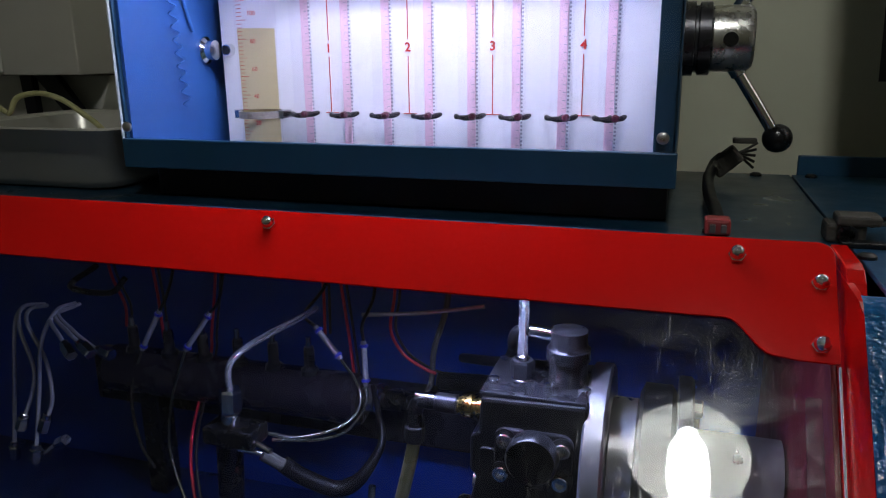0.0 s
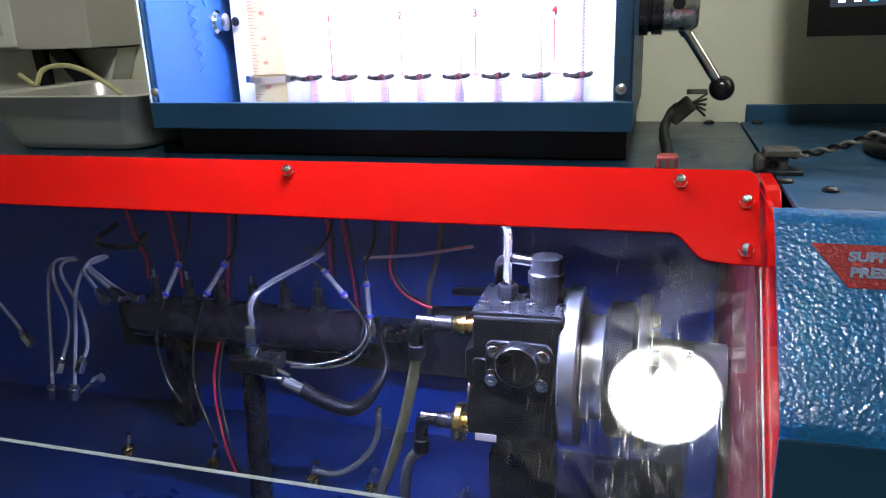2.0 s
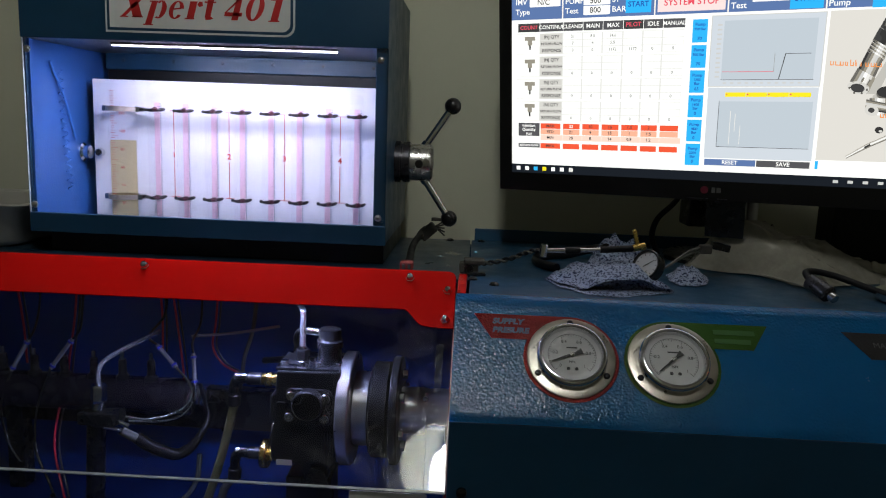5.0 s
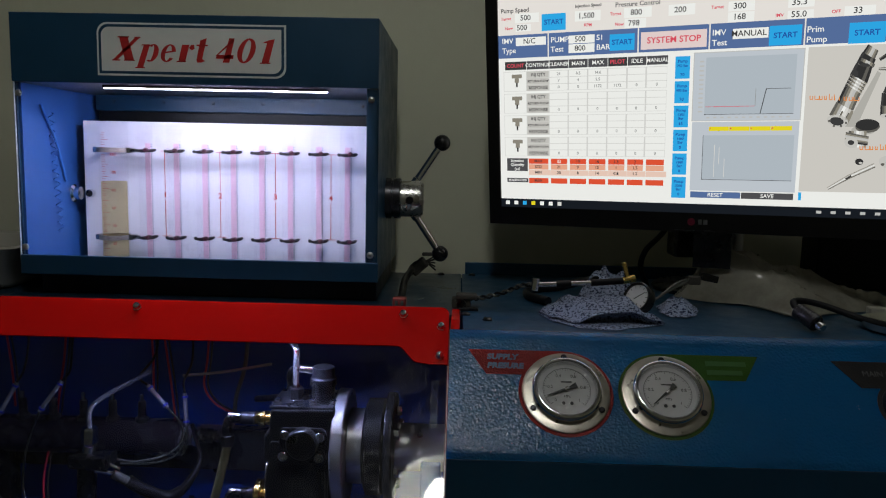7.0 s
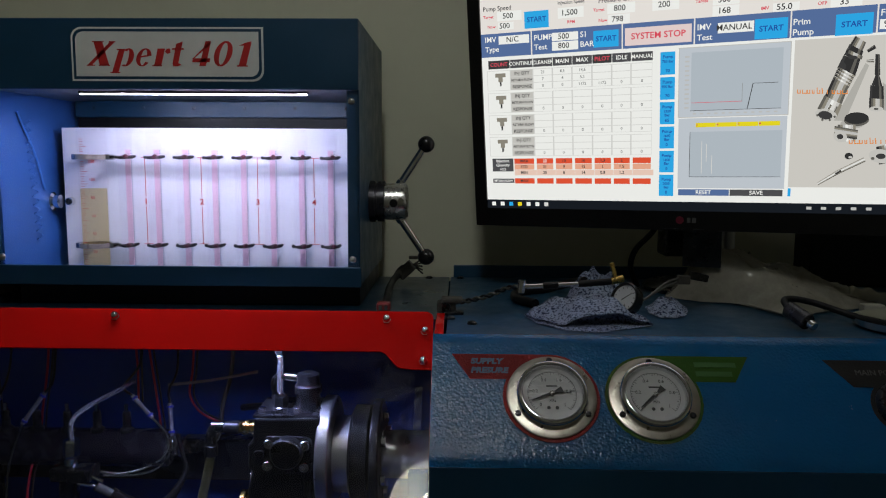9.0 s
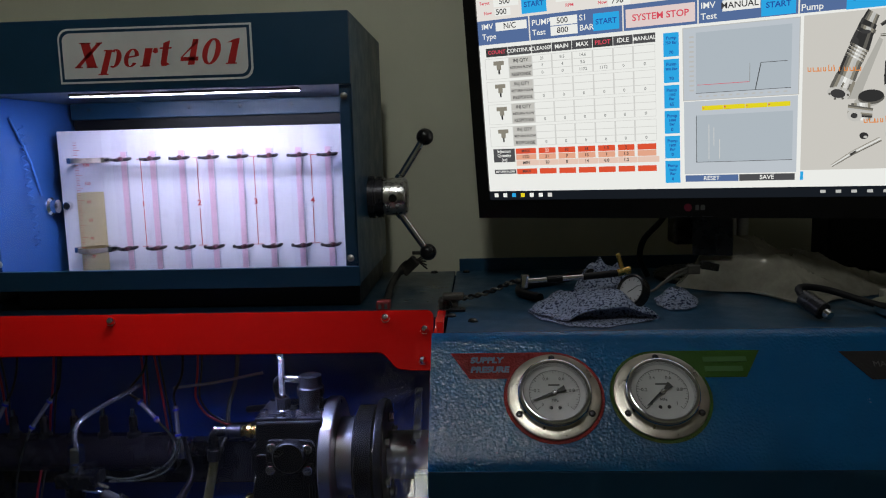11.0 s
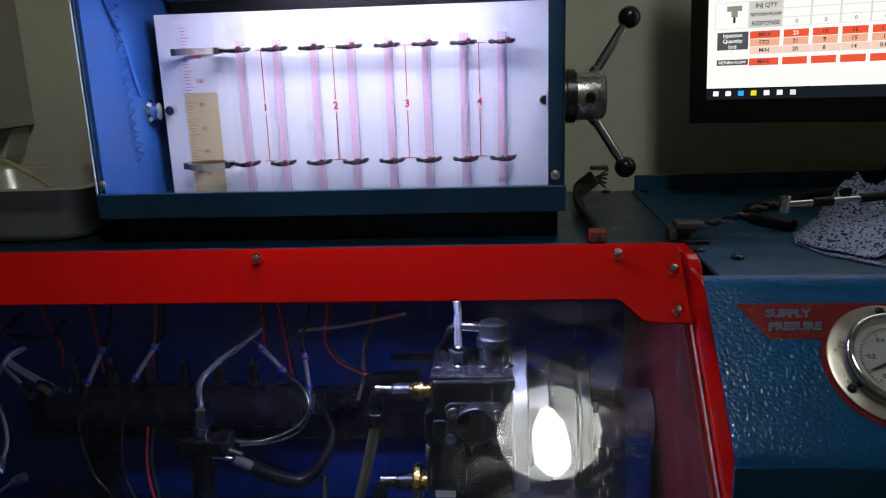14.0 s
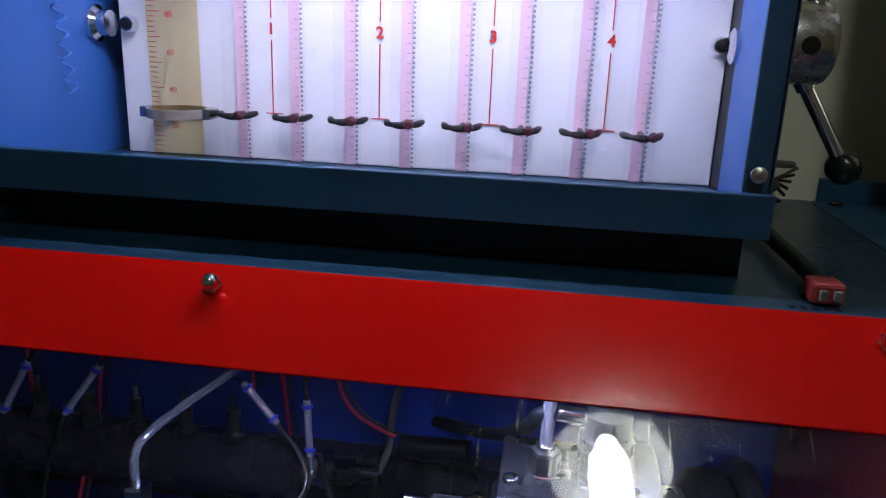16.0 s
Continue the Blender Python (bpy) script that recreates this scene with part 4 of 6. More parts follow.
for w, x, y in (("Target", 0.023, 0.3035), ("Now", 0.029, 0.290), ("RPM", 0.145, 0.2885), ("Target", 0.181, 0.301), ("Now", 0.188, 0.287), ("Target", 0.313, 0.301), ("IMV", 0.391, 0.286), ("OFF", 0.455, 0.2865)):
    ut(w, x, y, 0.0058, "rose", align="LEFT")
# table
HX = [0.0275, 0.0605, 0.0945, 0.123, 0.151, 0.179, 0.206, 0.232, 0.2605]
for k, w in enumerate(("COUNT", "CONTINUE", "CLEANER", "MAIN", "MAX", "PILOT", "IDLE", "MANUAL")):
    hot = k in (0, 5)
    ui("head_cell", HX[k] + 0.0004, 0.231, HX[k + 1] - 0.0004, 0.2428, "ink" if hot else "dark", 2)
    ut(w, (HX[k] + HX[k + 1]) / 2, 0.2368, 0.0072 if k < 3 or k == 7 else 0.0078, "rose" if hot else "white")
for g in range(4):
    top = 0.2285 - 0.0318 * g
    ui("group_panel", 0.0255, top - 0.0285, 0.2595, top, "grid", 2)
    ui("picture_cell", 0.0262, top - 0.0280, 0.060, top - 0.0006, "white", 3)
    ui("injector_icon", 0.038, top - 0.0095, 0.0535, top - 0.004, "steel", 4)
    ui("injector_icon", 0.0425, top - 0.016, 0.049, top - 0.0095, "steel", 4)
    ui("injector_icon", 0.0445, top - 0.022, 0.047, top - 0.016, "tool", 4)
    for r, w in enumerate(("INJ QTY", "RETURN FLOW", "RESPONSE")):
        y1 = top - 0.0006 - 0.0094 * r
        ui("row_key", 0.0612, y1 - 0.0086, 0.0936, y1, "key", 3)
        ut(w, 0.078, y1 - 0.0046, 0.0062 if r != 1 else 0.0046, "ink", lift=5)
        for k in range(2, 8):
            ui("table_cell", HX[k] + 0.0006, y1 - 0.0086, HX[k + 1] - 0.0014, y1, "white", 3)
            w2 = ""
            if r == 2:
                w2 = "0"
                if g == 0 and k in (4, 5):
                    w2 = "1172"
            elif g == 0 and k < 5:
                w2 = (("21", "8.5", "14.6"), ("7", "4", "5.5"))[r][k - 2]
            if w2:
                ut(w2, (HX[k] + HX[k + 1]) / 2, y1 - 0.0045, 0.0056, "line")
for r, (y0, col, vals) in enumerate(((0.0932, "red", ("MAX", "22", "10", "16", "1.3", "2")), (0.0847, "salmon", ("STD", "21", "9", "15", "1", "1.5")), (0.0762, "pale", ("MIN", "20", "8", "14", "0.8", "1.2")), (0.0640, "red", ("MAX",)))):
    for k in range(1, 8):
        ui("limit_cell", HX[k] + 0.0022, y0, HX[k + 1] - 0.0002 - (0.0016 if r != 2 else -0.002), y0 + 0.0078, col, 2)
        if k - 1 < len(vals):
            ut(vals[k - 1], (HX[k] + HX[k + 1]) / 2, y0 + 0.004, 0.0058, "white" if (r == 0 and k == 2) else "ink")
ui("limit_head", 0.0285, 0.082, 0.0610, 0.1012, "dark", 2)
for k, w in enumerate(("Injection", "Quantity", "(cc)")):
    ut(w, 0.0447, 0.0975 - 0.006 * k, 0.0058, "white")
ui("limit_head", 0.0285, 0.065, 0.0615, 0.0712, "dark", 2)
ut("RETURN FLOW", 0.045, 0.068, 0.0042, "white")
for k in range(6):
    y1 = 0.2405 - 0.0327 * k
    ui("preset_button", 0.2700, y1 - 0.0295, 0.2890, y1, "blue", 2)
    ut("Pump", 0.2795, y1 - 0.0065, 0.0056, "navy")
    ut(("750 Bar", "900 Bar", "1350", "1600", "1800", "2000")[k], 0.2795, y1 - 0.0125, 0.0046, "navy")
    ut("Bar" if k > 1 else "", 0.2795, y1 - 0.0175, 0.0050, "navy") if k > 1 else None
    ut(("70", "70", "65", "0", "0", "0")[k], 0.2795, y1 - 0.0245, 0.0056, "navy")
# graphs
ui("graph_panel", 0.2935, 0.1535, 0.4285, 0.2445, "grey", 2)
ui("graph", 0.2945, 0.1545, 0.4275, 0.2435, "plot2", 3)
ui("graph_field", 0.3095, 0.1625, 0.4195, 0.2375, "plot", 4)
ui("graph_line", 0.3105, 0.1725, 0.3725, 0.1731, "rose", 5)
ui("graph_line", 0.3725, 0.1725, 0.3731, 0.1955, "line", 5)
part("graph_line", slab([(0.3790, 0.1630), (0.3800, 0.1630), (0.3860, 0.1952), (0.3850, 0.1952)], 0.00008, Matrix.Translation((0, 0, -0.0030))), UI["ink"], screen)
ui("graph_line", 0.3850, 0.1946, 0.4150, 0.1952, "ink", 5)
ui("graph_axis", 0.3092, 0.1622, 0.4195, 0.1628, "ink", 5)
ui("graph_panel", 0.2945, 0.0585, 0.4275, 0.1525, "plot2", 3)
for k in range(4):
    ui("legend", 0.3165 + 0.0258 * k, 0.1405, 0.3418 + 0.0258 * k, 0.1462, "yellow", 4)
    ui("legend_mark", 0.3172 + 0.0258 * k, 0.1428, 0.3192 + 0.0258 * k, 0.1445, "rose" if k % 2 else "orange", 5)
ui("graph_field", 0.3095, 0.0745, 0.4225, 0.1345, "plot", 4)
ui("graph_axis", 0.3092, 0.0740, 0.3098, 0.1345, "ink", 5)
ui("graph_axis", 0.3092, 0.0738, 0.4225, 0.0744, "ink", 5)
for x, y0, y1 in ((0.3245, 0.078, 0.122), (0.3305, 0.095, 0.1185), (0.3375, 0.078, 0.103)):
    ui("graph_trace", x, y0, x + 0.0007, y1, "shine", 5)
for j in range(12):
    ui("axis_figures", 0.3015, 0.1655 + 0.006 * j, 0.3070, 0.1675 + 0.006 * j, "grey", 4)
    ui("axis_figures", 0.3125 + 0.009 * j, 0.1575, 0.3165 + 0.009 * j, 0.1592, "grey", 4)
ui("button", 0.2955, 0.0485, 0.3605, 0.0570, "band", 3)
ui("button", 0.3615, 0.0485, 0.4260, 0.0570, "dark", 3)
ut("RESET", 0.328, 0.0527, 0.0075, "white")
ut("SAVE", 0.394, 0.0527, 0.0075, "white")
# picture of injector parts on the right
ui("picture", 0.4320, 0.0605, 0.5845, 0.2450, "photo", 2)
ui("status_strip", 0.4320, 0.0485, 0.5845, 0.0590, "white", 3)
ui("status_mark", 0.4320, 0.0485, 0.4355, 0.0590, "blue", 4)
def tool(pts, col, lift=5):
    part("picture_shape", slab(pts, 0.00008, Matrix.Translation((0, 0, -0.0036 + 0.00012 * lift))), UI[col], screen)
def on_picture(x, y):
    """A place on the picture's own grid, right and down, as a place on the screen."""
    y2 = y + 0.083 * (x - 525) * max(0.0, 1 - (y - 65) / 485)
    return 0.432 + (x - 525 + 0.073 * (y - 65)) * (0.000247 + 0.000000027 * (y - 65)), 0.245 - 0.0003 * (y2 - 65)
def turned(xa, ya, xb, yb, wa, wb, shades, lift=5):
    """A round part drawn as lengthwise bands from its dark edge over its shine to the other edge."""
    a, b = Vector((xa, ya)), Vector((xb, yb))
    d = (b - a).normalized()
    n = Vector((-d.y, d.x))
    for k, col in enumerate(shades):
        f, g = k / len(shades) - 0.5, (k + 1) / len(shades) - 0.5
        tool([on_picture(*p) for p in (a + n * wa * f, b + n * wb * f, b + n * wb * g, a + n * wa * g)], col, lift)
def round_spot(x, y, rx, ry, col, lift, tilt=0.0):
    tool([on_picture(x + rx * math.cos(q) * math.cos(tilt) - ry * math.sin(q) * math.sin(tilt), y + rx * math.cos(q) * math.sin(tilt) + ry * math.sin(q) * math.cos(tilt)) for q in [2 * math.pi * i / 20 for i in range(20)]], col, lift)
BLACKS, STEELS, BRIGHTS = ("tool", "mid", "tool", "tool", "tool", "ink"), ("mid", "steel", "grey", "key", "steel", "mid", "tool"), ("steel", "key", "shine", "white", "grey", "steel", "mid")
# soft shades of the parts on the paper
tool([on_picture(*p) for p in ((835, 150), (850, 160), (740, 395), (690, 395))], "shade", 3)
tool([on_picture(*p) for p in ((905, 230), (918, 240), (918, 352), (905, 350))], "shade", 3)
round_spot(770, 408, 52, 20, "shade", 3)
turned(818, 52, 795, 92, 52, 60, STEELS, 5)
turned(845, 102, 880, 80, 12, 16, BLACKS, 6)
turned(798, 88, 775, 135, 66, 72, BLACKS, 6)
turned(790, 108, 784, 122, 74, 74, STEELS, 7)
turned(775, 135, 750, 190, 74, 84, BLACKS, 6)
round_spot(735, 165, 15, 17, "ink", 8)
round_spot(780, 128, 22, 8, "ink", 8)
for k in range(4):
    turned(752 - 7 * k, 186 + 13 * k, 749 - 7 * k, 192 + 13 * k, 80, 80, BRIGHTS, 8)
    turned(749 - 7 * k, 192 + 13 * k, 745 - 7 * k, 199 + 13 * k, 78, 78, STEELS, 7)
turned(724, 236, 690, 308, 76, 80, STEELS, 6)
turned(690, 308, 660, 366, 86, 92, BRIGHTS, 7)
for x, y in ((640, 335), (672, 342), (700, 350)):
    turned(x + 8, y - 14, x - 8, y + 14, 9, 9, ("steel", "mid"), 8)
round_spot(656, 370, 48, 26, "key", 8, 0.12)
round_spot(653, 372, 31, 18, "ink", 9, 0.12)
for x, y in ((618, 372), (640, 392), (672, 392), (694, 378)):
    round_spot(x, y, 5, 5, "mid", 9)
turned(888, 112, 884, 200, 18, 24, BLACKS, 5)
turned(884, 200, 880, 245, 16, 46, BLACKS, 6)
turned(880, 245, 876, 312, 56, 62, BLACKS, 6)
turned(876, 300, 874, 345, 62, 62, STEELS, 7)
round_spot(873, 344, 30, 11, "key", 8)
round_spot(873, 344, 10, 4, "ink", 9)
turned(840, 142, 872, 140, 10, 14, STEELS, 5)
round_spot(788, 392, 54, 27, "mid", 4, -0.05)
round_spot(788, 384, 52, 25, "tool", 5, -0.05)
turned(745, 412, 745, 484, 78, 70, BRIGHTS, 6)
turned(690, 440, 790, 455, 46, 40, STEELS, 7)
round_spot(716, 463, 30, 24, "key", 8, 0.2)
round_spot(715, 463, 14, 11, "ink", 9)
round_spot(750, 547, 18, 14, "tool", 6)
round_spot(756, 552, 8, 5, "key", 7)
turned(612, 665, 700, 615, 11, 17, BRIGHTS, 6)
turned(700, 615, 816, 562, 17, 19, BRIGHTS, 6)
turned(690, 622, 715, 608, 8, 8, BLACKS, 7)
turned(905, 500, 920, 575, 80, 90, STEELS, 5)
turned(905, 500, 1000, 520, 60, 70, BRIGHTS, 5)
round_spot(884, 548, 50, 30, "key", 7, 0.1)
round_spot(884, 549, 20, 12, "ink", 8)
round_spot(850, 558, 8, 6, "mid", 8)
for x0, y0 in ((530, 274), (752, 486)):
    for k, (w, h, up) in enumerate(((16, 17, 0), (24, 17, 0), (15, 17, 0), (12, 17, 0), (16, 26, 5), (6, 25, 4), (5, 5, -6), (15, 17, 0), (18, 17, 0), (26, 17, 0))):
        xk = x0 + 22 * k
        for p in (((xk, y0 - h / 2 - up), (xk + 4, y0 - h / 2 - up), (xk + 4, y0 + h / 2 - up), (xk, y0 + h / 2 - up)), ((xk, y0 + h / 2 - 4 - up), (xk + w, y0 + h / 2 - 4 - up), (xk + w, y0 + h / 2 - up), (xk, y0 + h / 2 - up)), ((xk + w - 4, y0 - 8), (xk + w, y0 - 8), (xk + w, y0 + 8), (xk + w - 4, y0 + 8))):
            tool([on_picture(*q) for q in p], "orange", 11)
# stand
part("neck", box(0.300, -0.060, -0.060, 0.352, 0.10, -0.035), M_BLACK, mon)
stand = thing("monitor_stand", "steel monitor column with black arm and round foot", "monitor stand", (0.56, 1.07, DZ))
part("foot", lathe([(0, 0), (0.085, 0), (0.086, 0.006), (0.08, 0.010), (0, 0.012)], (0, 0, 0), (0, 0, 1), seg=40), M_BLACK, stand, smooth=True)
for k, cxk in enumerate((0.012, 0.030, 0.047)):
    part("column", rod((cxk, 0, 0.012), (cxk, 0, 0.17), 0.0082), M_TURNED, stand, "bright round steel column", smooth=True)
part("arm", box(-0.062, -0.028, 0.055, -0.025, 0.02, 0.135), M_BLACK, stand, bevel=0.004)
cab1 = tagged(finish("monitor_cable", sweep([(0.50, 1.06, 1.20), (0.478, 1.05, 1.17), (0.452, 1.04, 1.145), (0.448, 1.05, 1.115), (0.462, 1.06, DZ + 0.006)], 0.0045, seg=10), M_RUBBER, smooth=True), "black monitor cable hanging behind the screen", "cable")

# ---- inside the hood: light strip, pump, drive, rail, pipes ----
M_STRIPLED = glow("cold_led", (0.48, 0.56, 1.0), 250.0)
slight = thing("hood_light", "strip of cold white diodes under the deck edge", "light strip", (-0.13, 0.838, 1.068))
part("rail_strip", box(-0.11, -0.008, -0.004, 0.11, 0.008, 0.0045), M_PALE, slight)
# unseen sheet, added to keep the diodes off the upper compartment back
part("baffle", box(-0.11, 0.0085, -0.0150, 0.11, 0.010, 0.0045), M_PALE, slight, "unseen sheet added to block light from the upper back")
for k in range(7):
    part("diode", box(-0.100 + 0.0295 * k, -0.006, -0.0062, -0.085 + 0.0295 * k, 0.006, -0.0042), M_STRIPLED, slight)
pump = thing("fuel_pump", "black cast high-pressure fuel pump with brass fittings", "fuel pump", (-0.05, 0.89, 0.645))
def at(o):
    return Matrix.Translation([-c for c in o.location])
def ppart(owner, name, bm, material, label="", parent=None, **kw):
    bmesh.ops.transform(bm, matrix=at(owner), verts=bm.verts)
    return part(name, bm, material, parent or owner, label, **kw)

XP = axes((0, 0.845, 0), (1, 0, 0), (0, 0, 1))      # plane of the pump's front, z out to the front
body = [(-0.094, 0.936), (-0.096, 0.905), (-0.103, 0.900), (-0.104, 0.868), (-0.098, 0.862), (-0.104, 0.838), (-0.102, 0.806), (-0.060, 0.800), (-0.052, 0.770), (-0.026, 0.768), (-0.018, 0.80), (-0.008, 0.81), (-0.006, 0.938)]
ppart(pump, "body", slab(body, -0.085, XP), M_DARKMET, bevel=0.003)
ppart(pump, "mount_foot", box(-0.085, 0.86, 0.645, -0.02, 0.92, 0.775), M_DARKMET, bevel=0.003)
ppart(pump, "top_cover", box(-0.096, 0.848, 0.9362, -0.008, 0.928, 0.9405), M_GUN, bevel=0.0012)
ppart(pump, "front_plate", slab(rounded(-0.081, 0.862, -0.016, 0.9135, 0.009), 0.005, XP), M_GUN, bevel=0.0012)
ppart(pump, "plate_arm", slab(rounded(-0.094, 0.87, -0.080, 0.893, 0.004), 0.004, XP), M_DARKMET, bevel=0.001)
ppart(pump, "boss", lathe([(0.0215, 0), (0.0215, 0.012), (0.0195, 0.015), (0.012, 0.0155), (0, 0.0155)], (-0.048, 0.841, 0.894), (-0.048, 0, 0.894), seg=36), M_DARKMET, smooth=True)
for bx, bz in ((-0.0715, 0.905), (-0.0245, 0.903), (-0.0745, 0.8745), (-0.0255, 0.8735)):
    bolt = ppart(pump, "cap_bolt", lathe([(0, 0), (0.0068, 0), (0.0068, 0.0055), (0.006, 0.0065), (0.0038, 0.0065), (0.0036, 0.003), (0, 0.003)], (bx, 0.8398, bz), (bx, 0, bz), seg=20), M_ZINC, "steel socket-head bolt", smooth=True)
    ppart(pump, "washer", lathe([(0.0068, 0), (0.0092, 0), (0.0092, 0.001), (0.0068, 0.001)], (bx, 0.8398, bz), (bx, 0, bz), seg=20), M_GUN, parent=bolt)
for bx in (-0.088, -0.040, -0.012):
    ppart(pump, "top_bolt", lathe([(0, 0), (0.0055, 0), (0.0055, 0.004), (0.004, 0.005), (0, 0.005)], (bx, 0.868, 0.9405), (bx, 0.868, 2), seg=14), M_ZINC, smooth=True)
for bz in (0.82, 0.845, 0.88):
    ppart(pump, "side_lug", lathe([(0, 0), (0.009, 0), (0.009, 0.004), (0.006, 0.005), (0, 0.005)], (-0.101, 0.868, bz), (-1, 0.868, bz), seg=14), M_ZINC, smooth=True)
for k in range(7):
    ppart(pump, "rib", box(-0.028 + 0.004 * k, 0.8415, 0.815, -0.0262 + 0.004 * k, 0.8445, 0.850), M_DARKMET)
ppart(pump, "type_plate", box(-0.094, 0.8438, 0.800, -0.072, 0.8446, 0.808), M_PAPER, "small white type plate")
ppart(pump, "cable_bracket", slab([(-0.045, 0.80), (-0.03, 0.80), (-0.012, 0.765), (-0.012, 0.745), (-0.03, 0.745)], 0.006, XP @ Matrix.Translation((0, 0, 0.001))), M_RUBBER, bevel=0.001)
# outlet pipe and nut
nut = ppart(pump, "pipe_nut", hexnut((-0.067, 0.885, 0.9410), (-0.067, 0.885, 0.957), 0.0108), M_GUN, "dark hexagon pipe nut")
ppart(pump, "nut_foot", rod((-0.067, 0.885, 0.936), (-0.067, 0.885, 0.9415), 0.0095), M_ZINC, parent=nut)
ppart(pump, "outlet_pipe", sweep([(-0.067, 0.885, 0.955), (-0.0668, 0.885, 0.985), (-0.0665, 0.886, 1.004), (-0.072, 0.895, 1.015), (-0.10, 0.93, 1.020), (-0.16, 0.99, 1.012), (-0.21, 1.03, 0.995)], 0.0046, seg=12, n=8), M_PIPE, "bright bent high-pressure pipe", smooth=True)
ppart(pump, "pipe_sleeve", rod((-0.067, 0.885, 0.957), (-0.067, 0.885, 0.962), 0.0066), M_CHROME, smooth=True)
# regulator
reg = ppart(pump, "regulator", lathe([(0, 0), (0.0165, 0), (0.0165, 0.020), (0.0185, 0.0205), (0.0185, 0.030), (0.0170, 0.031), (0.0155, 0.034), (0.0155, 0.046), (0.012, 0.0475), (0, 0.0475)], (-0.0285, 0.888, 0.9405), (-0.0285, 0.888, 2), seg=32), M_GUN, "dark steel regulator valve", smooth=True)
ppart(pump, "regulator_plug", rod((-0.040, 0.888, 0.981), (-0.062, 0.886, 0.984), 0.006), M_ZINC, parent=reg, smooth=True)
ppart(pump, "regulator_lead", sweep([(-0.062, 0.886, 0.984), (-0.073, 0.888, 0.980), (-0.079, 0.90, 0.965), (-0.085, 0.93, 0.945), (-0.105, 0.97, 0.915), (-0.16, 1.02, 0.892)], 0.0052, seg=10), M_RUBBER, parent=reg, smooth=True)
# low-pressure inlets
def inlet(z, wheel, hose):
    br = ppart(pump, "brass_fitting", lathe([(0, 0), (0.0095, 0), (0.0095, 0.004), (0.0082, 0.005), (0.0082, 0.008), (0.0105, 0.0085), (0.0105, 0.016), (0.009, 0.018), (0.007, 0.022), (0, 0.022)], (-0.097, 0.865, z), (-1, 0.865, z), seg=24), M_BRASS, "yellow brass hose fitting", smooth=True)
    if wheel:
        wh = ppart(pump, "knurled_ring", lathe([(0.0085, 0), (0.019, 0.001), (0.0205, 0.003), (0.0205, 0.009), (0.019, 0.011), (0.0085, 0.012)], (-0.109, 0.865, z), (-1, 0.865, z), seg=30), M_BRASS, "worn brass ring", smooth=False)
    nz = ppart(pump, "elbow", sweep([(-0.115, 0.865, z), (-0.140, 0.865, z), (-0.153, 0.864, z - 0.001), (-0.1585, 0.864, z - 0.012), (-0.159, 0.864, z - 0.038)], 0.0072, seg=14), M_BLACK, "black push-in elbow", smooth=True)
    ppart(pump, "elbow_ring", rod((-0.119, 0.865, z), (-0.139, 0.865, z), 0.0088), M_GUN, parent=nz, smooth=True)
    ppart(pump, "elbow_cap", rod((-0.140, 0.865, z + 0.002), (-0.158, 0.864, z + 0.003), 0.0055), M_CHROME, parent=nz, smooth=True)
    ppart(pump, "elbow_end", rod((-0.159, 0.864, z - 0.024), (-0.1595, 0.864, z - 0.040), 0.0092), M_RUBBER, parent=nz, smooth=True)
M_OILHOSE = mat("yellowed_hose", (0.20, 0.19, 0.10), rough=0.3, var=0.2, scale=30)
M_GREYHOSE = mat("grey_hose", (0.11, 0.11, 0.10), rough=0.2, var=0.15, scale=30)
inlet(0.9165, False, None)
inlet(0.806, True, None)
for nm, pts, mm in (("oil_hose", [(-0.1595, 0.864, 0.878), (-0.167, 0.866, 0.845), (-0.182, 0.87, 0.79), (-0.200, 0.875, 0.735), (-0.218, 0.885, 0.690), (-0.225, 0.90, 0.646)], M_OILHOSE), ("oil_hose", [(-0.1595, 0.864, 0.768), (-0.175, 0.866, 0.748), (-0.182, 0.868, 0.715), (-0.186, 0.875, 0.68), (-0.190, 0.88, 0.646)], M_GREYHOSE)):
    tagged(finish(nm, sweep(pts, 0.0062, seg=12, n=7), mm, smooth=True), "translucent yellowed oil hose below the pump", "hose", group="oil hoses")

# drive side
drive = thing("drive_coupling", "bright steel drive flange and dark coupling on a shaft", "coupling", (0.05, 0.90, 0.645))
AX = (0.9, 0.868)
def dpart(name, prof, x, material, label="", seg=56, parent=None):
    return ppart(drive, name, lathe(prof, (x, *AX), (5, *AX), seg=seg), material, label, parent, smooth=True)
dpart("flange_disc", [(0.03, 0), (0.078, 0), (0.081, 0.002), (0.081, 0.016), (0.079, 0.018), (0.03, 0.018)], -0.010, M_TURNED, "turned steel flange disc")
dpart("hub_ring", [(0.02, 0), (0.052, 0), (0.053, 0.001), (0.053, 0.021), (0.051, 0.022), (0.02, 0.022)], 0.0085, M_TURNED, "polished hub ring")
dpart("rubber_coupling", [(0.02, 0), (0.060, 0), (0.068, 0.004), (0.068, 0.026), (0.062, 0.030), (0.02, 0.030)], 0.031, M_RUBBER, "dark rubber coupling")
dpart("rear_disc", [(0.02, 0), (0.076, 0), (0.077, 0.002), (0.077, 0.010), (0.075, 0.012), (0.02, 0.012)], 0.062, M_DARKMET)
dpart("shaft", [(0, 0), (0.032, 0), (0.033, 0.001), (0.033, 0.07), (0, 0.07)], 0.0745, M_TURNED, "turned steel shaft")
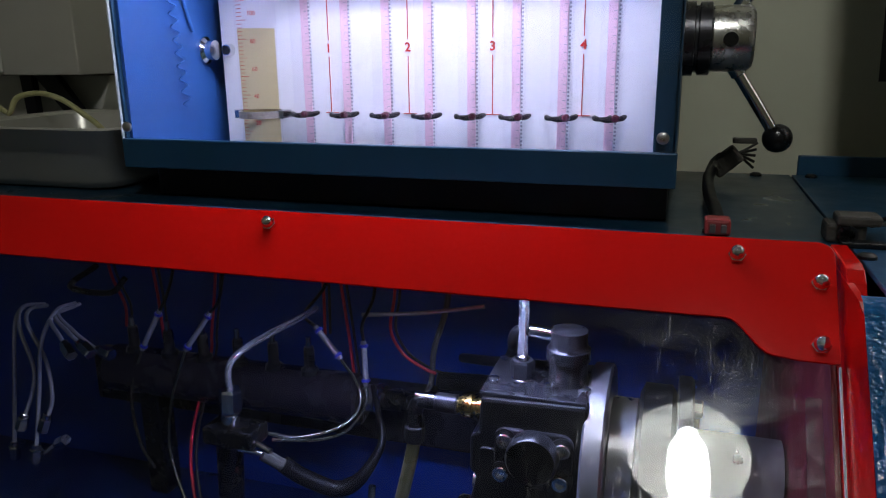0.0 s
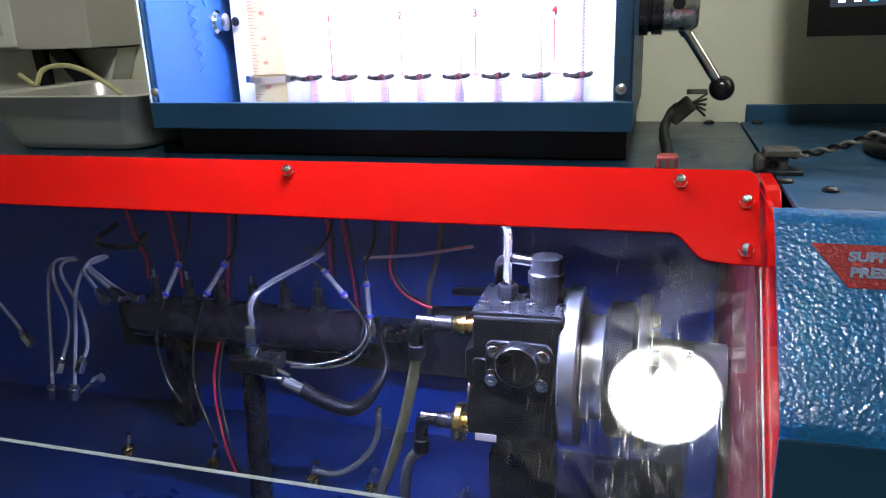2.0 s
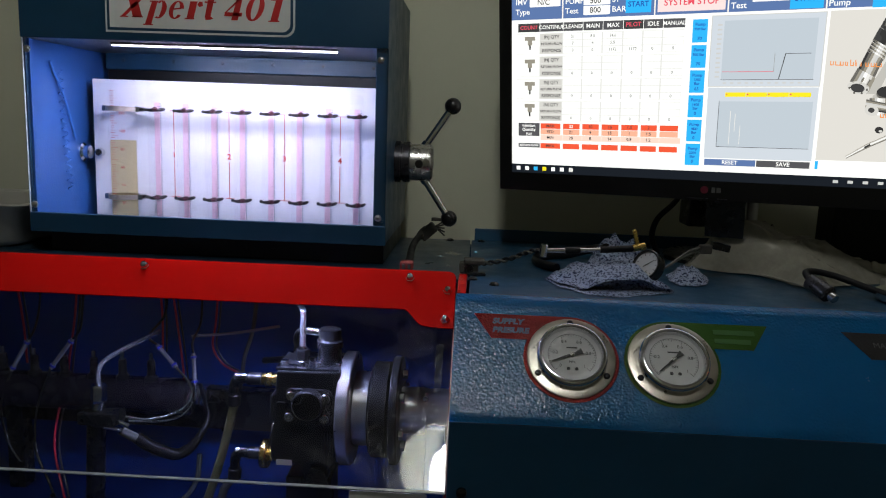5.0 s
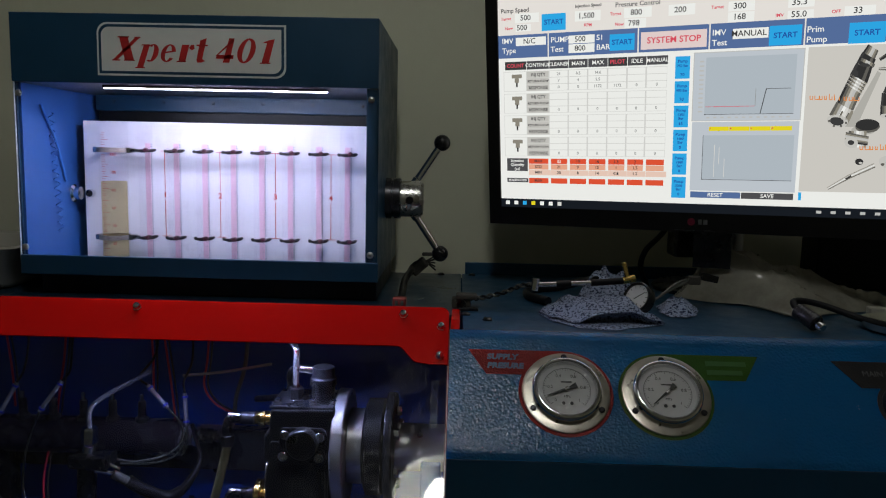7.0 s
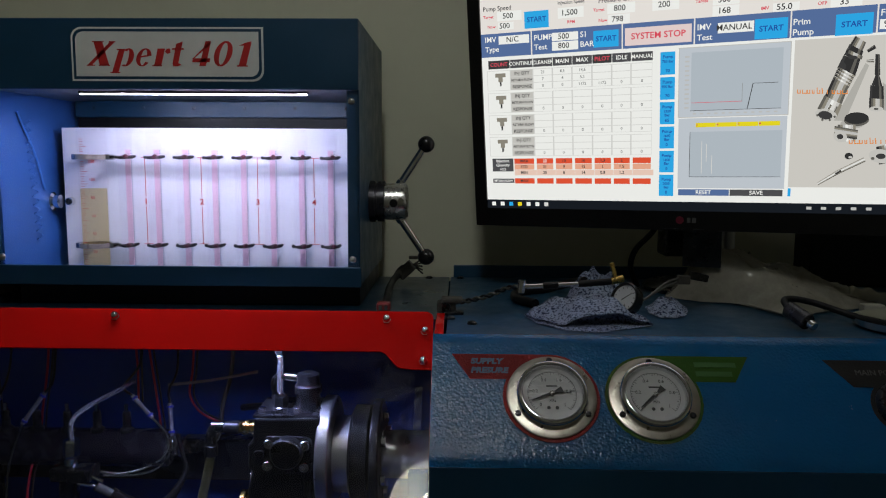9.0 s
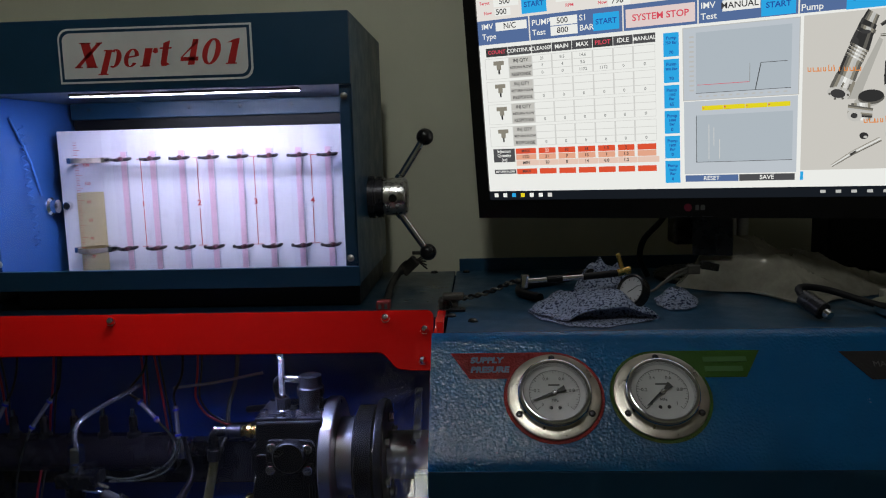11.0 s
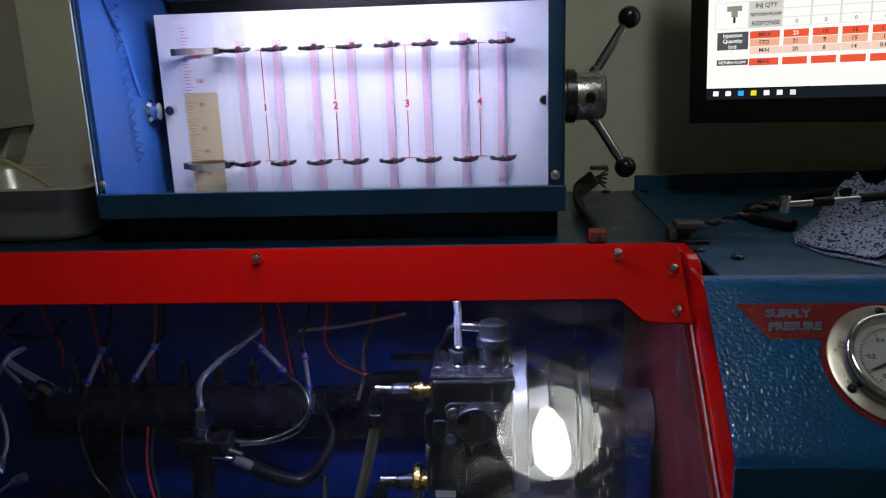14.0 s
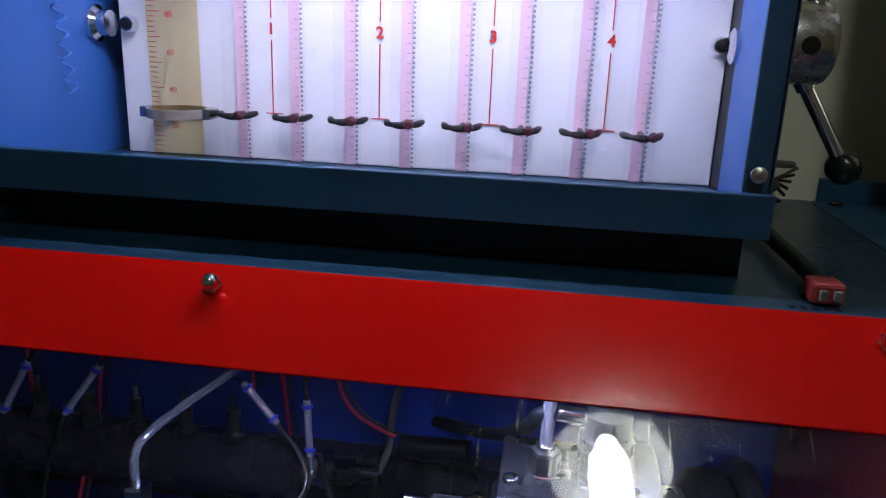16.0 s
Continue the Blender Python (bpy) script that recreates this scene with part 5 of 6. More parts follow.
for k in range(6):
    a = radians(60 * k + 20)
    y, z = AX[0] + 0.052 * math.cos(a), AX[1] + 0.052 * math.sin(a)
    ppart(drive, "coupling_bolt", hexnut((0.0742, y, z), (0.082, y, z), 0.0075), M_ZINC)
ppart(drive, "bearing_block", box(0.112, 0.855, 0.645, 0.140, 0.945, 0.86), M_INBLUE, bevel=0.002)

# rail with its ports
rail = thing("common_rail", "dark steel fuel rail with ports along its top", "fuel rail", (-0.46, 1.035, 0.645))
ppart(rail, "rail_body", rod((-0.64, 1.035, 0.818), (-0.285, 1.035, 0.818), 0.030, seg=36), M_RAIL, smooth=True)
for px in (-0.60, -0.547, -0.497, -0.447, -0.399, -0.351):
    port = ppart(rail, "port", lathe([(0.011, 0), (0.0105, 0.006), (0.0075, 0.008), (0.0065, 0.010), (0.0065, 0.030), (0.0055, 0.034), (0, 0.034)], (px, 1.030, 0.8455), (px, 1.030, 2), seg=18), M_GUN, "dark threaded port", smooth=True)
    ppart(rail, "port_tip", rod((px, 1.030, 0.879), (px, 1.030, 0.892), 0.0035), M_ZINC, parent=port)
ppart(rail, "end_nut", hexnut((-0.285, 1.035, 0.822), (-0.268, 1.035, 0.822), 0.0155), M_STEEL, "bright end nut")
ppart(rail, "end_ring", rod((-0.268, 1.035, 0.822), (-0.258, 1.035, 0.822), 0.0185), M_ZINC, smooth=True)
ppart(rail, "pressure_sensor", lathe([(0, 0), (0.012, 0), (0.012, 0.020), (0.009, 0.022), (0.009, 0.045), (0.0065, 0.047), (0, 0.05)], (-0.258, 1.035, 0.822), (5, 1.035, 0.822), seg=20), M_BLACK, "black pressure sensor", smooth=True)
for px in (-0.585,):
    ppart(rail, "rail_post", box(px - 0.014, 1.025, 0.645, px + 0.014, 1.055, 0.795), M_BLACK, bevel=0.002)
beam = tagged(finish("support_beam", box(-0.70, 1.062, 0.752, -0.095, 1.0885, 0.822), M_GUN, bevel=0.002), "dark grey steel support beam on the compartment back", "beam")
tagged(finish("wall_bolt", lathe([(0, 0), (0.006, 0), (0.006, 0.004), (0, 0.005)], (-0.249, 1.0895, 0.742), (-0.249, 0, 0.742), seg=12), M_BLACK), "black bolt head in the compartment back", "bolt")

# injector post
post = thing("injector_holder", "black clamp post with a pipe nut on top", "clamp post", (-0.384, 0.895, 0.645))
ppart(post, "post", rod((-0.384, 0.895, 0.645), (-0.374, 0.895, 0.846), 0.0135), M_BLACK, smooth=True)
ppart(post, "clamp", box(-0.396, 0.878, 0.827, -0.338, 0.912, 0.846), M_BLACK, bevel=0.003)
ppart(post, "clamp_screw", rod((-0.338, 0.888, 0.832), (-0.322, 0.887, 0.826), 0.0035), M_ZINC, smooth=True)
ppart(post, "collar", rod((-0.3725, 0.895, 0.846), (-0.371, 0.896, 0.858), 0.0095), M_ZINC, smooth=True)
ppart(post, "pipe_nut", hexnut((-0.371, 0.896, 0.858), (-0.370, 0.897, 0.884), 0.0115), M_ZINC, "bright hexagon pipe nut")
ppart(post, "pressure_pipe", sweep([(-0.370, 0.897, 0.880), (-0.371, 0.897, 0.896), (-0.370, 0.90, 0.909), (-0.365, 0.911, 0.918), (-0.356, 0.94, 0.924), (-0.339, 0.99, 0.930), (-0.332, 1.02, 0.932)], 0.0038, seg=12, n=8), M_PIPE, "bright bent high-pressure pipe", smooth=True)

# bunch of spare pipes hanging at the back
M_TUBE = mat("spare_pipe_steel", (0.72, 0.72, 0.78), rough=0.16, metal=0.6, var=0.2, scale=120)
spare = [[(-0.625, 0.97, 0.928), (-0.630, 0.945, 0.926), (-0.643, 0.93, 0.891), (-0.653, 0.925, 0.829), (-0.667, 0.92, 0.752)],
         [(-0.634, 0.985, 0.921), (-0.633, 0.95, 0.922), (-0.600, 0.935, 0.909), (-0.569, 0.93, 0.894), (-0.551, 0.926, 0.892)],
         [(-0.636, 0.98, 0.920), (-0.632, 0.945, 0.920), (-0.602, 0.93, 0.909), (-0.574, 0.922, 0.896)],
         [(-0.639, 0.975, 0.920), (-0.634, 0.94, 0.918), (-0.609, 0.925, 0.904), (-0.592, 0.916, 0.895)],
         [(-0.694, 0.99, 0.914), (-0.697, 0.96, 0.919), (-0.695, 0.95, 0.895), (-0.678, 0.945, 0.850), (-0.680, 0.94, 0.820), (-0.696, 0.935, 0.782)],
         [(-0.685, 0.985, 0.914), (-0.679, 0.955, 0.920), (-0.671, 0.94, 0.908), (-0.646, 0.935, 0.865), (-0.640, 0.93, 0.820), (-0.650, 0.925, 0.792)],
         [(-0.690, 0.945, 0.735), (-0.676, 0.94, 0.738), (-0.652, 0.93, 0.755), (-0.634, 0.926, 0.766)],
         [(-0.722, 0.99, 0.911), (-0.718, 0.965, 0.896), (-0.720, 0.95, 0.812), (-0.725, 0.94, 0.735)],
         [(-0.86, 0.98, 0.900), (-0.82, 0.95, 0.885), (-0.77, 0.94, 0.840), (-0.748, 0.936, 0.815)]]
for path in spare:
    pp = thing("spare_pipe", "spare bent steel injection pipe with hexagon end nut", "pipe", path[1], group="hanging spare pipes")
    ppart(pp, "pipe", sweep(path, 0.0025, seg=10, n=8), M_TUBE, smooth=True)
    a, b = Vector(path[-2]), Vector(path[-1])
    d = (b - a).normalized()
    ppart(pp, "end_nut", hexnut(b - d * 0.004, b + d * 0.014, 0.0072), M_ZINC, "bright hexagon nut")
    ppart(pp, "nut_collar", rod(b - d * 0.010, b - d * 0.004, 0.0050), M_ZINC)
tagged(finish("pipe_hook", sweep([(-0.70, 1.089, 0.935), (-0.69, 1.03, 0.925), (-0.62, 1.02, 0.925), (-0.61, 1.04, 0.94)], 0.004, seg=10), M_GUN, smooth=True), "dark steel hook for the spare pipes", "hook")

# sleeved return hoses with blue ties
M_TIE = mat("blue_tie", (0.03, 0.05, 0.65), rough=0.4, var=0.05)
def sleeved(a, b, tail, skin, r=0.0034):
    h = thing("return_hose", "clear return hose with a pale sleeve and blue ties", "hose", a, group="return hoses")
    a, b = Vector(a), Vector(b)
    d = (b - a).normalized()
    ppart(h, "sleeve", rod(a, b, r), M_TUBE, "pale metal sleeve", smooth=True)
    for q in (a + d * 0.006, b - d * 0.006):
        ppart(h, "tie", rod(q - d * 0.0018, q + d * 0.0018, r * 1.55, seg=14), M_TIE, "bright blue tie", smooth=True)
    ppart(h, "upper_hose", sweep([a, a - d * 0.02, a + Vector((0.002, 0.03, 0.045)), a + Vector((0.0, 0.045, 0.10))], r * 0.62, seg=8), M_RUBBER, smooth=True)
    if tail:
        ppart(h, "lower_hose", sweep([b] + tail, r * 0.62, seg=10, n=8), skin, "thin clear hose", smooth=True)
M_HOSEGREY = mat("cloudy_hose", (0.075, 0.08, 0.075), rough=0.15, var=0.15, scale=60, spec=0.8)
M_DARKHOSE = mat("dark_oily_hose", (0.020, 0.022, 0.022), rough=0.12, var=0.3, scale=60, spec=0.8)
M_CLEARHOSE = mat("oily_clear_hose", (0.055, 0.06, 0.05), rough=0.10, var=0.3, scale=90, spec=1.0, coat=1.0)
sleeved((-0.339, 1.027, 0.907), (-0.305, 1.020, 0.873), [(-0.277, 1.0, 0.856), (-0.268, 0.985, 0.836), (-0.281, 0.96, 0.822), (-0.316, 0.93, 0.820), (-0.342, 0.91, 0.832)], M_CLEARHOSE)
sleeved((-0.280, 1.029, 0.895), (-0.274, 1.018, 0.845), [(-0.270, 1.005, 0.828), (-0.278, 0.975, 0.812), (-0.300, 0.945, 0.812), (-0.335, 0.912, 0.824)], M_CLEARHOSE)
sleeved((-0.478, 1.025, 0.911), (-0.512, 1.015, 0.862), [(-0.528, 1.0, 0.80), (-0.522, 0.98, 0.74), (-0.485, 0.955, 0.688), (-0.478, 0.95, 0.672)], M_DARKHOSE)
sleeved((-0.555, 1.03, 0.905), (-0.581, 1.02, 0.853), [(-0.588, 1.0, 0.80), (-0.570, 0.985, 0.745), (-0.548, 0.98, 0.715)], M_DARKHOSE)
loom = thing("cable_loom", "black cable loom with grey tape end", "cable", (-0.32, 0.93, 0.77))
ppart(loom, "loom", sweep([(-0.322, 0.908, 0.800), (-0.305, 0.916, 0.784), (-0.276, 0.93, 0.766), (-0.258, 0.938, 0.770), (-0.244, 0.945, 0.785), (-0.234, 0.965, 0.810), (-0.246, 0.985, 0.831), (-0.262, 1.01, 0.850)], lambda t: 0.0088 - 0.0056 * min(1, max(0, (t - 0.4) * 2.6)), seg=12, n=8), M_RUBBER, smooth=True)
ppart(loom, "tape_end", rod((-0.340, 0.899, 0.814), (-0.312, 0.913, 0.790), 0.0068), M_GREYHOSE, "grey taped end", smooth=True)
ppart(loom, "terminal", rod((-0.362, 0.890, 0.822), (-0.340, 0.899, 0.814), 0.0032), M_CHROME, smooth=True)
# thin bright rod and grey line to the pump
tagged(finish("leak_pipe", sweep([(-0.292, 1.055, 0.916), (-0.22, 1.055, 0.925), (-0.145, 1.055, 0.940)], 0.0026, seg=8), M_TUBE, smooth=True), "thin straight bright leak-off pipe", "pipe")
tagged(finish("grey_lead", sweep([(-0.186, 1.066, 0.985), (-0.192, 1.064, 0.93), (-0.206, 1.06, 0.88), (-0.209, 1.058, 0.842), (-0.213, 1.03, 0.825)], 0.0036, seg=8), M_GREYHOSE, smooth=True), "grey cable hanging in the compartment", "cable")
M_WIRE = mat("red_wire", (0.55, 0.015, 0.04), rough=0.4, var=0.05)
M_WIREB = mat("black_wire", (0.02, 0.02, 0.022), rough=0.45, var=0.05)
for pts in ([(-0.660, 1.06, 1.0), (-0.650, 1.06, 0.935), (-0.634, 1.06, 0.895), (-0.636, 1.06, 0.865)],
            [(-0.590, 1.06, 1.0), (-0.581, 1.06, 0.92), (-0.577, 1.058, 0.855)],
            [(-0.486, 1.06, 1.0), (-0.492, 1.06, 0.94), (-0.503, 1.058, 0.87), (-0.507, 1.056, 0.838), (-0.49, 0.98, 0.76), (-0.452, 0.93, 0.70), (-0.44, 0.93, 0.647)],
            [(-0.346, 1.06, 1.0), (-0.343, 1.06, 0.945), (-0.343, 1.058, 0.885)],
            [(-0.326, 1.06, 1.0), (-0.320, 1.06, 0.95), (-0.312, 1.058, 0.89), (-0.306, 1.055, 0.84)],
            [(-0.248, 1.06, 1.0), (-0.253, 1.06, 0.94), (-0.258, 1.058, 0.90), (-0.242, 1.056, 0.872), (-0.215, 1.055, 0.857), (-0.202, 1.055, 0.853)]):
    tagged(finish("red_wire", sweep(pts, 0.0019, seg=8, n=8), M_WIRE, smooth=True), "thin red wire hanging in the compartment", "wire", group="red wires")
    tagged(finish("black_wire", sweep([(x + 0.005, y + 0.004, z) for x, y, z in pts], 0.0017, seg=8, n=8), M_WIREB, smooth=True), "thin black wire beside a red wire", "wire", group="black wires")
tagged(finish("sensor_sleeve", rod((-0.195, 1.045, 0.850), (-0.130, 1.035, 0.858), 0.010), M_RUBBER, smooth=True), "black sensor sleeve with faint print", "sleeve")
# row of hose nipples on the floor
for k, (nx, ny) in enumerate(((-0.484, 0.945), (-0.336, 0.94), (-0.255, 0.94), (-0.135, 0.93), (-0.62, 0.945), (-0.40, 0.80), (-0.25, 0.79), (-0.52, 0.80))):
    nip = thing("hose_nipple", "small brass hose nipple on the compartment floor", "fitting", (nx, ny, 0.645), group="floor nipples")
    ppart(nip, "base", hexnut((nx, ny, 0.645), (nx, ny, 0.656), 0.009), M_BRASS)
    ppart(nip, "stem", lathe([(0.005, 0), (0.005, 0.008), (0.0062, 0.010), (0.0048, 0.016), (0.0062, 0.018), (0.0045, 0.026), (0, 0.026)], (nx, ny, 0.656), (nx + 0.012, ny - 0.004, 0.69), seg=14), M_ZINC, smooth=True)
tagged(finish("drain_hose", sweep([(-0.33, 0.935, 0.668), (-0.30, 0.94, 0.665), (-0.27, 0.95, 0.682), (-0.252, 0.96, 0.71), (-0.25, 0.97, 0.75)], 0.0042, seg=10, n=7), M_HOSEGREY, smooth=True), "cloudy drain hose curling off the floor", "hose")

# ---- clutter on the desk ----
M_CLOTH = mat("speckled_blue_cloth", (0.30, 0.36, 0.50), rough=0.9, var=0.1, scale=20, bump=0.5, bscale=350)
nt = M_CLOTH.node_tree
vo = nt.nodes.new("ShaderNodeTexNoise")
vo.inputs["Scale"].default_value = 330
vo.inputs["Detail"].default_value = 3
tc = nt.nodes.new("ShaderNodeTexCoord")
nt.links.new(tc.outputs["Object"], vo.inputs["Vector"])
cr = nt.nodes.new("ShaderNodeValToRGB")
cr.color_ramp.elements[0].position, cr.color_ramp.elements[1].position = 0.41, 0.50
cr.color_ramp.elements[0].color, cr.color_ramp.elements[1].color = (0.030, 0.045, 0.12, 1), (0.46, 0.53, 0.70, 1)
nt.links.new(vo.outputs["Fac"], cr.inputs[0])
nt.links.new(cr.outputs[0], nt.nodes["Principled BSDF"].inputs["Base Color"])


def crumple(name, outline, height, material, label, category, seed, n=46, fold=14.0, thick=0.0012, base=None, heap=None, grain=(1.0, 1.0)):
    """A crumpled sheet over an outline in plan, its edge near the desk and its middle heaped in folds."""
    base = base if base is not None else DZ
    xs, ys = [p[0] for p in outline], [p[1] for p in outline]
    cx, cy = sum(xs) / len(xs), sum(ys) / len(ys)
    ring = smooth_path([(x, y, 0) for x, y in outline] + [(*outline[0], 0)], 6)[:-1]
    bm = bmesh.new()
    rows = []
    R = 16
    for i in range(1, R + 1):
        f = i / R
        row = []
        for p in ring:
            x, y = cx + (p.x - cx) * f, cy + (p.y - cy) * f
            q = Vector(((x * 0.94 - y * 0.34) * fold * grain[0], (x * 0.34 + y * 0.94) * fold * grain[1], seed))
            ridge = 1 - abs(noise.noise(q * 1.6)) * 2.0 + 0.5 * (0.5 - abs(noise.noise(q * 3.4 + Vector((3, 1, 2)))) * 2.2) + 0.25 * (0.5 - abs(noise.noise(q * 7.0)) * 2.2)
            h = height * max(0.0, (1 - f ** 2.2)) * (0.45 + 0.75 * ridge) + height * 0.28 * abs(noise.noise(q * 3.1)) + 0.004 * (1 - f)
            h += height * 0.2 * f * max(0, noise.noise(Vector((x * 40, y * 40, seed + 4))))
            if heap:
                h = heap(x, y) * (1 - f ** 3.0) * (0.72 + 0.42 * ridge) + 0.003 * abs(noise.noise(q * 3.1))
            row.append(bm.verts.new((x + 0.004 * noise.noise(q * 2.3 + Vector((5, 0, 0))), y + 0.004 * noise.noise(q * 2.3 + Vector((0, 7, 0))), base + 0.0016 + h)))
        rows.append(row)
    m = len(ring)
    top = bm.verts.new((cx, cy, base + (heap(cx, cy) * 0.98 if heap else height * 0.85)))
    for k in range(m):
        bm.faces.new((top, rows[0][k], rows[0][(k + 1) % m]))
    for a, b in zip(rows, rows[1:]):
        for k in range(m):
            bm.faces.new((a[k], b[k], b[(k + 1) % m], a[(k + 1) % m]))
    bmesh.ops.solidify(bm, geom=bm.faces[:], thickness=thick)
    return tagged(finish(name, bm, material, smooth=True), label, category)


def value_at(table, x):
    """Value at x on a line through (x, value) pairs."""
    for (a, u), (b, v) in zip(table, table[1:]):
        if x <= b:
            f = (x - a) / (b - a)
            f = f * f * (3 - 2 * f)
            return u + (v - u) * f
    return table[-1][1]


def folded_cloth():
    """A cloth folded over itself with a dark lens-shaped opening along its front."""
    front = ((0.266, 0.835), (0.280, 0.790), (0.310, 0.757), (0.345, 0.750), (0.380, 0.768), (0.418, 0.788))
    back = ((0.266, 0.850), (0.282, 0.890), (0.310, 0.915), (0.345, 0.920), (0.375, 0.895), (0.400, 0.830), (0.418, 0.792))
    gape = ((0.266, 0.0), (0.305, 0.0), (0.345, 1.0), (0.372, 1.0), (0.412, 0.12), (0.418, 0.0))
    bm = bmesh.new()
    rows = []
    for i in range(61):
        x = 0.266 + 0.152 * i / 60
        yf, yb, o = value_at(front, x), value_at(back, x), value_at(gape, x)
        e = min(1.0, math.sin(math.pi * min(1, max(0, (x - 0.262) / 0.160))) * 1.5)
        w = yb - yf
        H = 0.024 * e * (0.85 + 0.5 * noise.noise(Vector((x * 30, 2.2, 0))))
        sec = [(yf, 0.0016), (yf + 0.10 * w, 0.0022 + 0.0012 * o), (yf + 0.28 * w, 0.002), (yf + 0.31 * w, 0.0025 + 0.006 * o),
               (yf + (0.20 - 0.05 * o) * w, 0.004 + 0.0125 * o), (yf + (0.10 + 0.05 * o) * w, 0.005 + 0.0140 * o), (yf + (0.16 + 0.07 * o) * w, 0.006 * e + 0.0150 * o + 0.002),
               (yf + 0.42 * w, H + 0.003 * o), (yf + 0.58 * w, H * 0.78), (yf + 0.74 * w, H * 0.95), (yf + 0.90 * w, H * 0.55), (yb, 0.0016)]
        row = []
        for k, p in enumerate(smooth_path([(0, y, z) for y, z in sec], 6)):
            a = max(0.0, min(1.0, (k - 26) / 14)) * e
            q = Vector((x * 34 + p.y * 9, p.y * 30, 1.7))
            d = (0.5 - abs(noise.noise(q)) * 2.0) * 0.0065 + (0.5 - abs(noise.noise(q * 2.1 + Vector((4, 2, 0)))) * 2.0) * 0.0028
            row.append(bm.verts.new((x + 0.0025 * noise.noise(q * 0.8 + Vector((9, 0, 0))), p.y, DZ + max(0.0014, p.z + a * d))))
        rows.append(row)
    for a, b in zip(rows, rows[1:]):
        for k in range(len(a) - 1):
            bm.faces.new((a[k], b[k], b[k + 1], a[k + 1]))
    bmesh.ops.solidify(bm, geom=bm.faces[:], thickness=0.0009)
    return tagged(finish("cleaning_cloth", bm, M_CLOTH, smooth=True), "folded blue speckled cleaning cloth with an open fold", "cloth")


folded_cloth()
crumple("cleaning_cloth", [(0.335, 0.93), (0.345, 0.905), (0.40, 0.90), (0.425, 0.93), (0.42, 0.98), (0.37, 1.0), (0.34, 0.975)], 0.034, M_CLOTH, "bunched blue speckled cleaning cloth beside the gauge", "cloth", 5.1, fold=11)
crumple("cleaning_cloth", [(0.430, 0.86), (0.445, 0.835), (0.475, 0.85), (0.49, 0.90), (0.47, 0.93), (0.44, 0.91)], 0.012, M_CLOTH, "small fold of blue speckled cloth", "cloth", 8.7, fold=26)
M_BAG = mat("dusty_clear_bag", (0.50, 0.47, 0.40), rough=0.14, var=0.3, scale=40, bump=1.0, bscale=30, spec=1.0)
nt = M_BAG.node_tree
nt.nodes["Principled BSDF"].inputs["Alpha"].default_value = 0.72
def bag_height(x, y):
    """The bag is puffed up at one end and falls away in long creases towards the other."""
    t = max(0.0, min(1.0, (x - 0.49) / 0.28))
    c = 0.985 - 0.05 * t
    return (0.076 - 0.062 * t) * math.exp(-((y - c) / (0.075 - 0.02 * t)) ** 2) * min(1.0, 0.35 + t * 7.0) + 0.009


bag = crumple("plastic_bag", [(0.485, 0.985), (0.52, 0.955), (0.575, 0.925), (0.603, 0.855), (0.618, 0.835), (0.65, 0.868), (0.70, 0.895), (0.765, 0.920), (0.775, 0.955), (0.73, 0.985), (0.66, 1.01), (0.58, 1.03), (0.51, 1.03)], 0.038, M_BAG, "crumpled dusty clear plastic bag on the desk", "bag", 12.4, fold=7, thick=0.0006, heap=bag_height, grain=(0.7, 2.2))
part("twisted_neck", sweep([(0.735, 0.945, DZ + 0.014), (0.757, 0.935, DZ + 0.015), (0.780, 0.925, DZ + 0.010), (0.800, 0.920, DZ + 0.006)], lambda t: 0.013 - 0.008 * t + 0.002 * math.sin(t * 25), seg=14, n=8), M_BAG, bag, "gathered neck of the bag", smooth=True)
part("bag_seam", sweep([(0.520, 0.957, DZ + 0.004), (0.575, 0.927, DZ + 0.005), (0.603, 0.857, DZ + 0.005), (0.618, 0.837, DZ + 0.004)], 0.0016, seg=6, n=8), M_BAG, bag, "folded seam of the bag", smooth=True)
white_lead = thing("lead_plug", "grey plug on a thin white cable beside the bag", "plug", (0.735, 0.885, DZ))
part("plug_body", box(-0.014, -0.008, 0.001, 0.014, 0.008, 0.013, None, Matrix.Rotation(radians(-8), 4, "Z")), M_GREYBOX, white_lead, bevel=0.002)
part("white_cable", sweep([(0.012, -0.002, 0.006), (0.035, -0.008, 0.004), (0.08, -0.018, 0.004), (0.16, -0.02, 0.004)], 0.0028, seg=8), M_PAPER, white_lead, "thin white cable", smooth=True)

# long creases in the bag's film
mp = nt.nodes.new("ShaderNodeMapping")
mp.inputs["Scale"].default_value = (0.35, 2.6, 2.6)
mp.inputs["Rotation"].default_value = (0, 0, 0.35)
tc = nt.nodes.new("ShaderNodeTexCoord")
nt.links.new(tc.outputs["Object"], mp.inputs["Vector"])
for node in nt.nodes:
    if node.type == "TEX_NOISE" and abs(node.inputs["Scale"].default_value - 22) < 0.01:
        nt.links.new(mp.outputs[0], node.inputs["Vector"])
# loose gauge with its hose and couplings
lg = thing("loose_gauge", "small black-rimmed gauge lying on the cloth", "gauge", (0.390, 0.822, 1.109))
lg.rotation_euler = Euler((radians(66), 0, radians(-52)))
lg.scale = (0.86, 0.86, 0.86)
O, U = (0, 0, 0), (0, 0, 1)
part("case", lathe([(0, -0.016), (0.020, -0.016), (0.0235, -0.012), (0.0240, 0.003), (0.0225, 0.005), (0.0205, 0.004), (0.0205, 0.001), (0, 0.001)], O, U, seg=36), M_BLACK, lg, smooth=True)
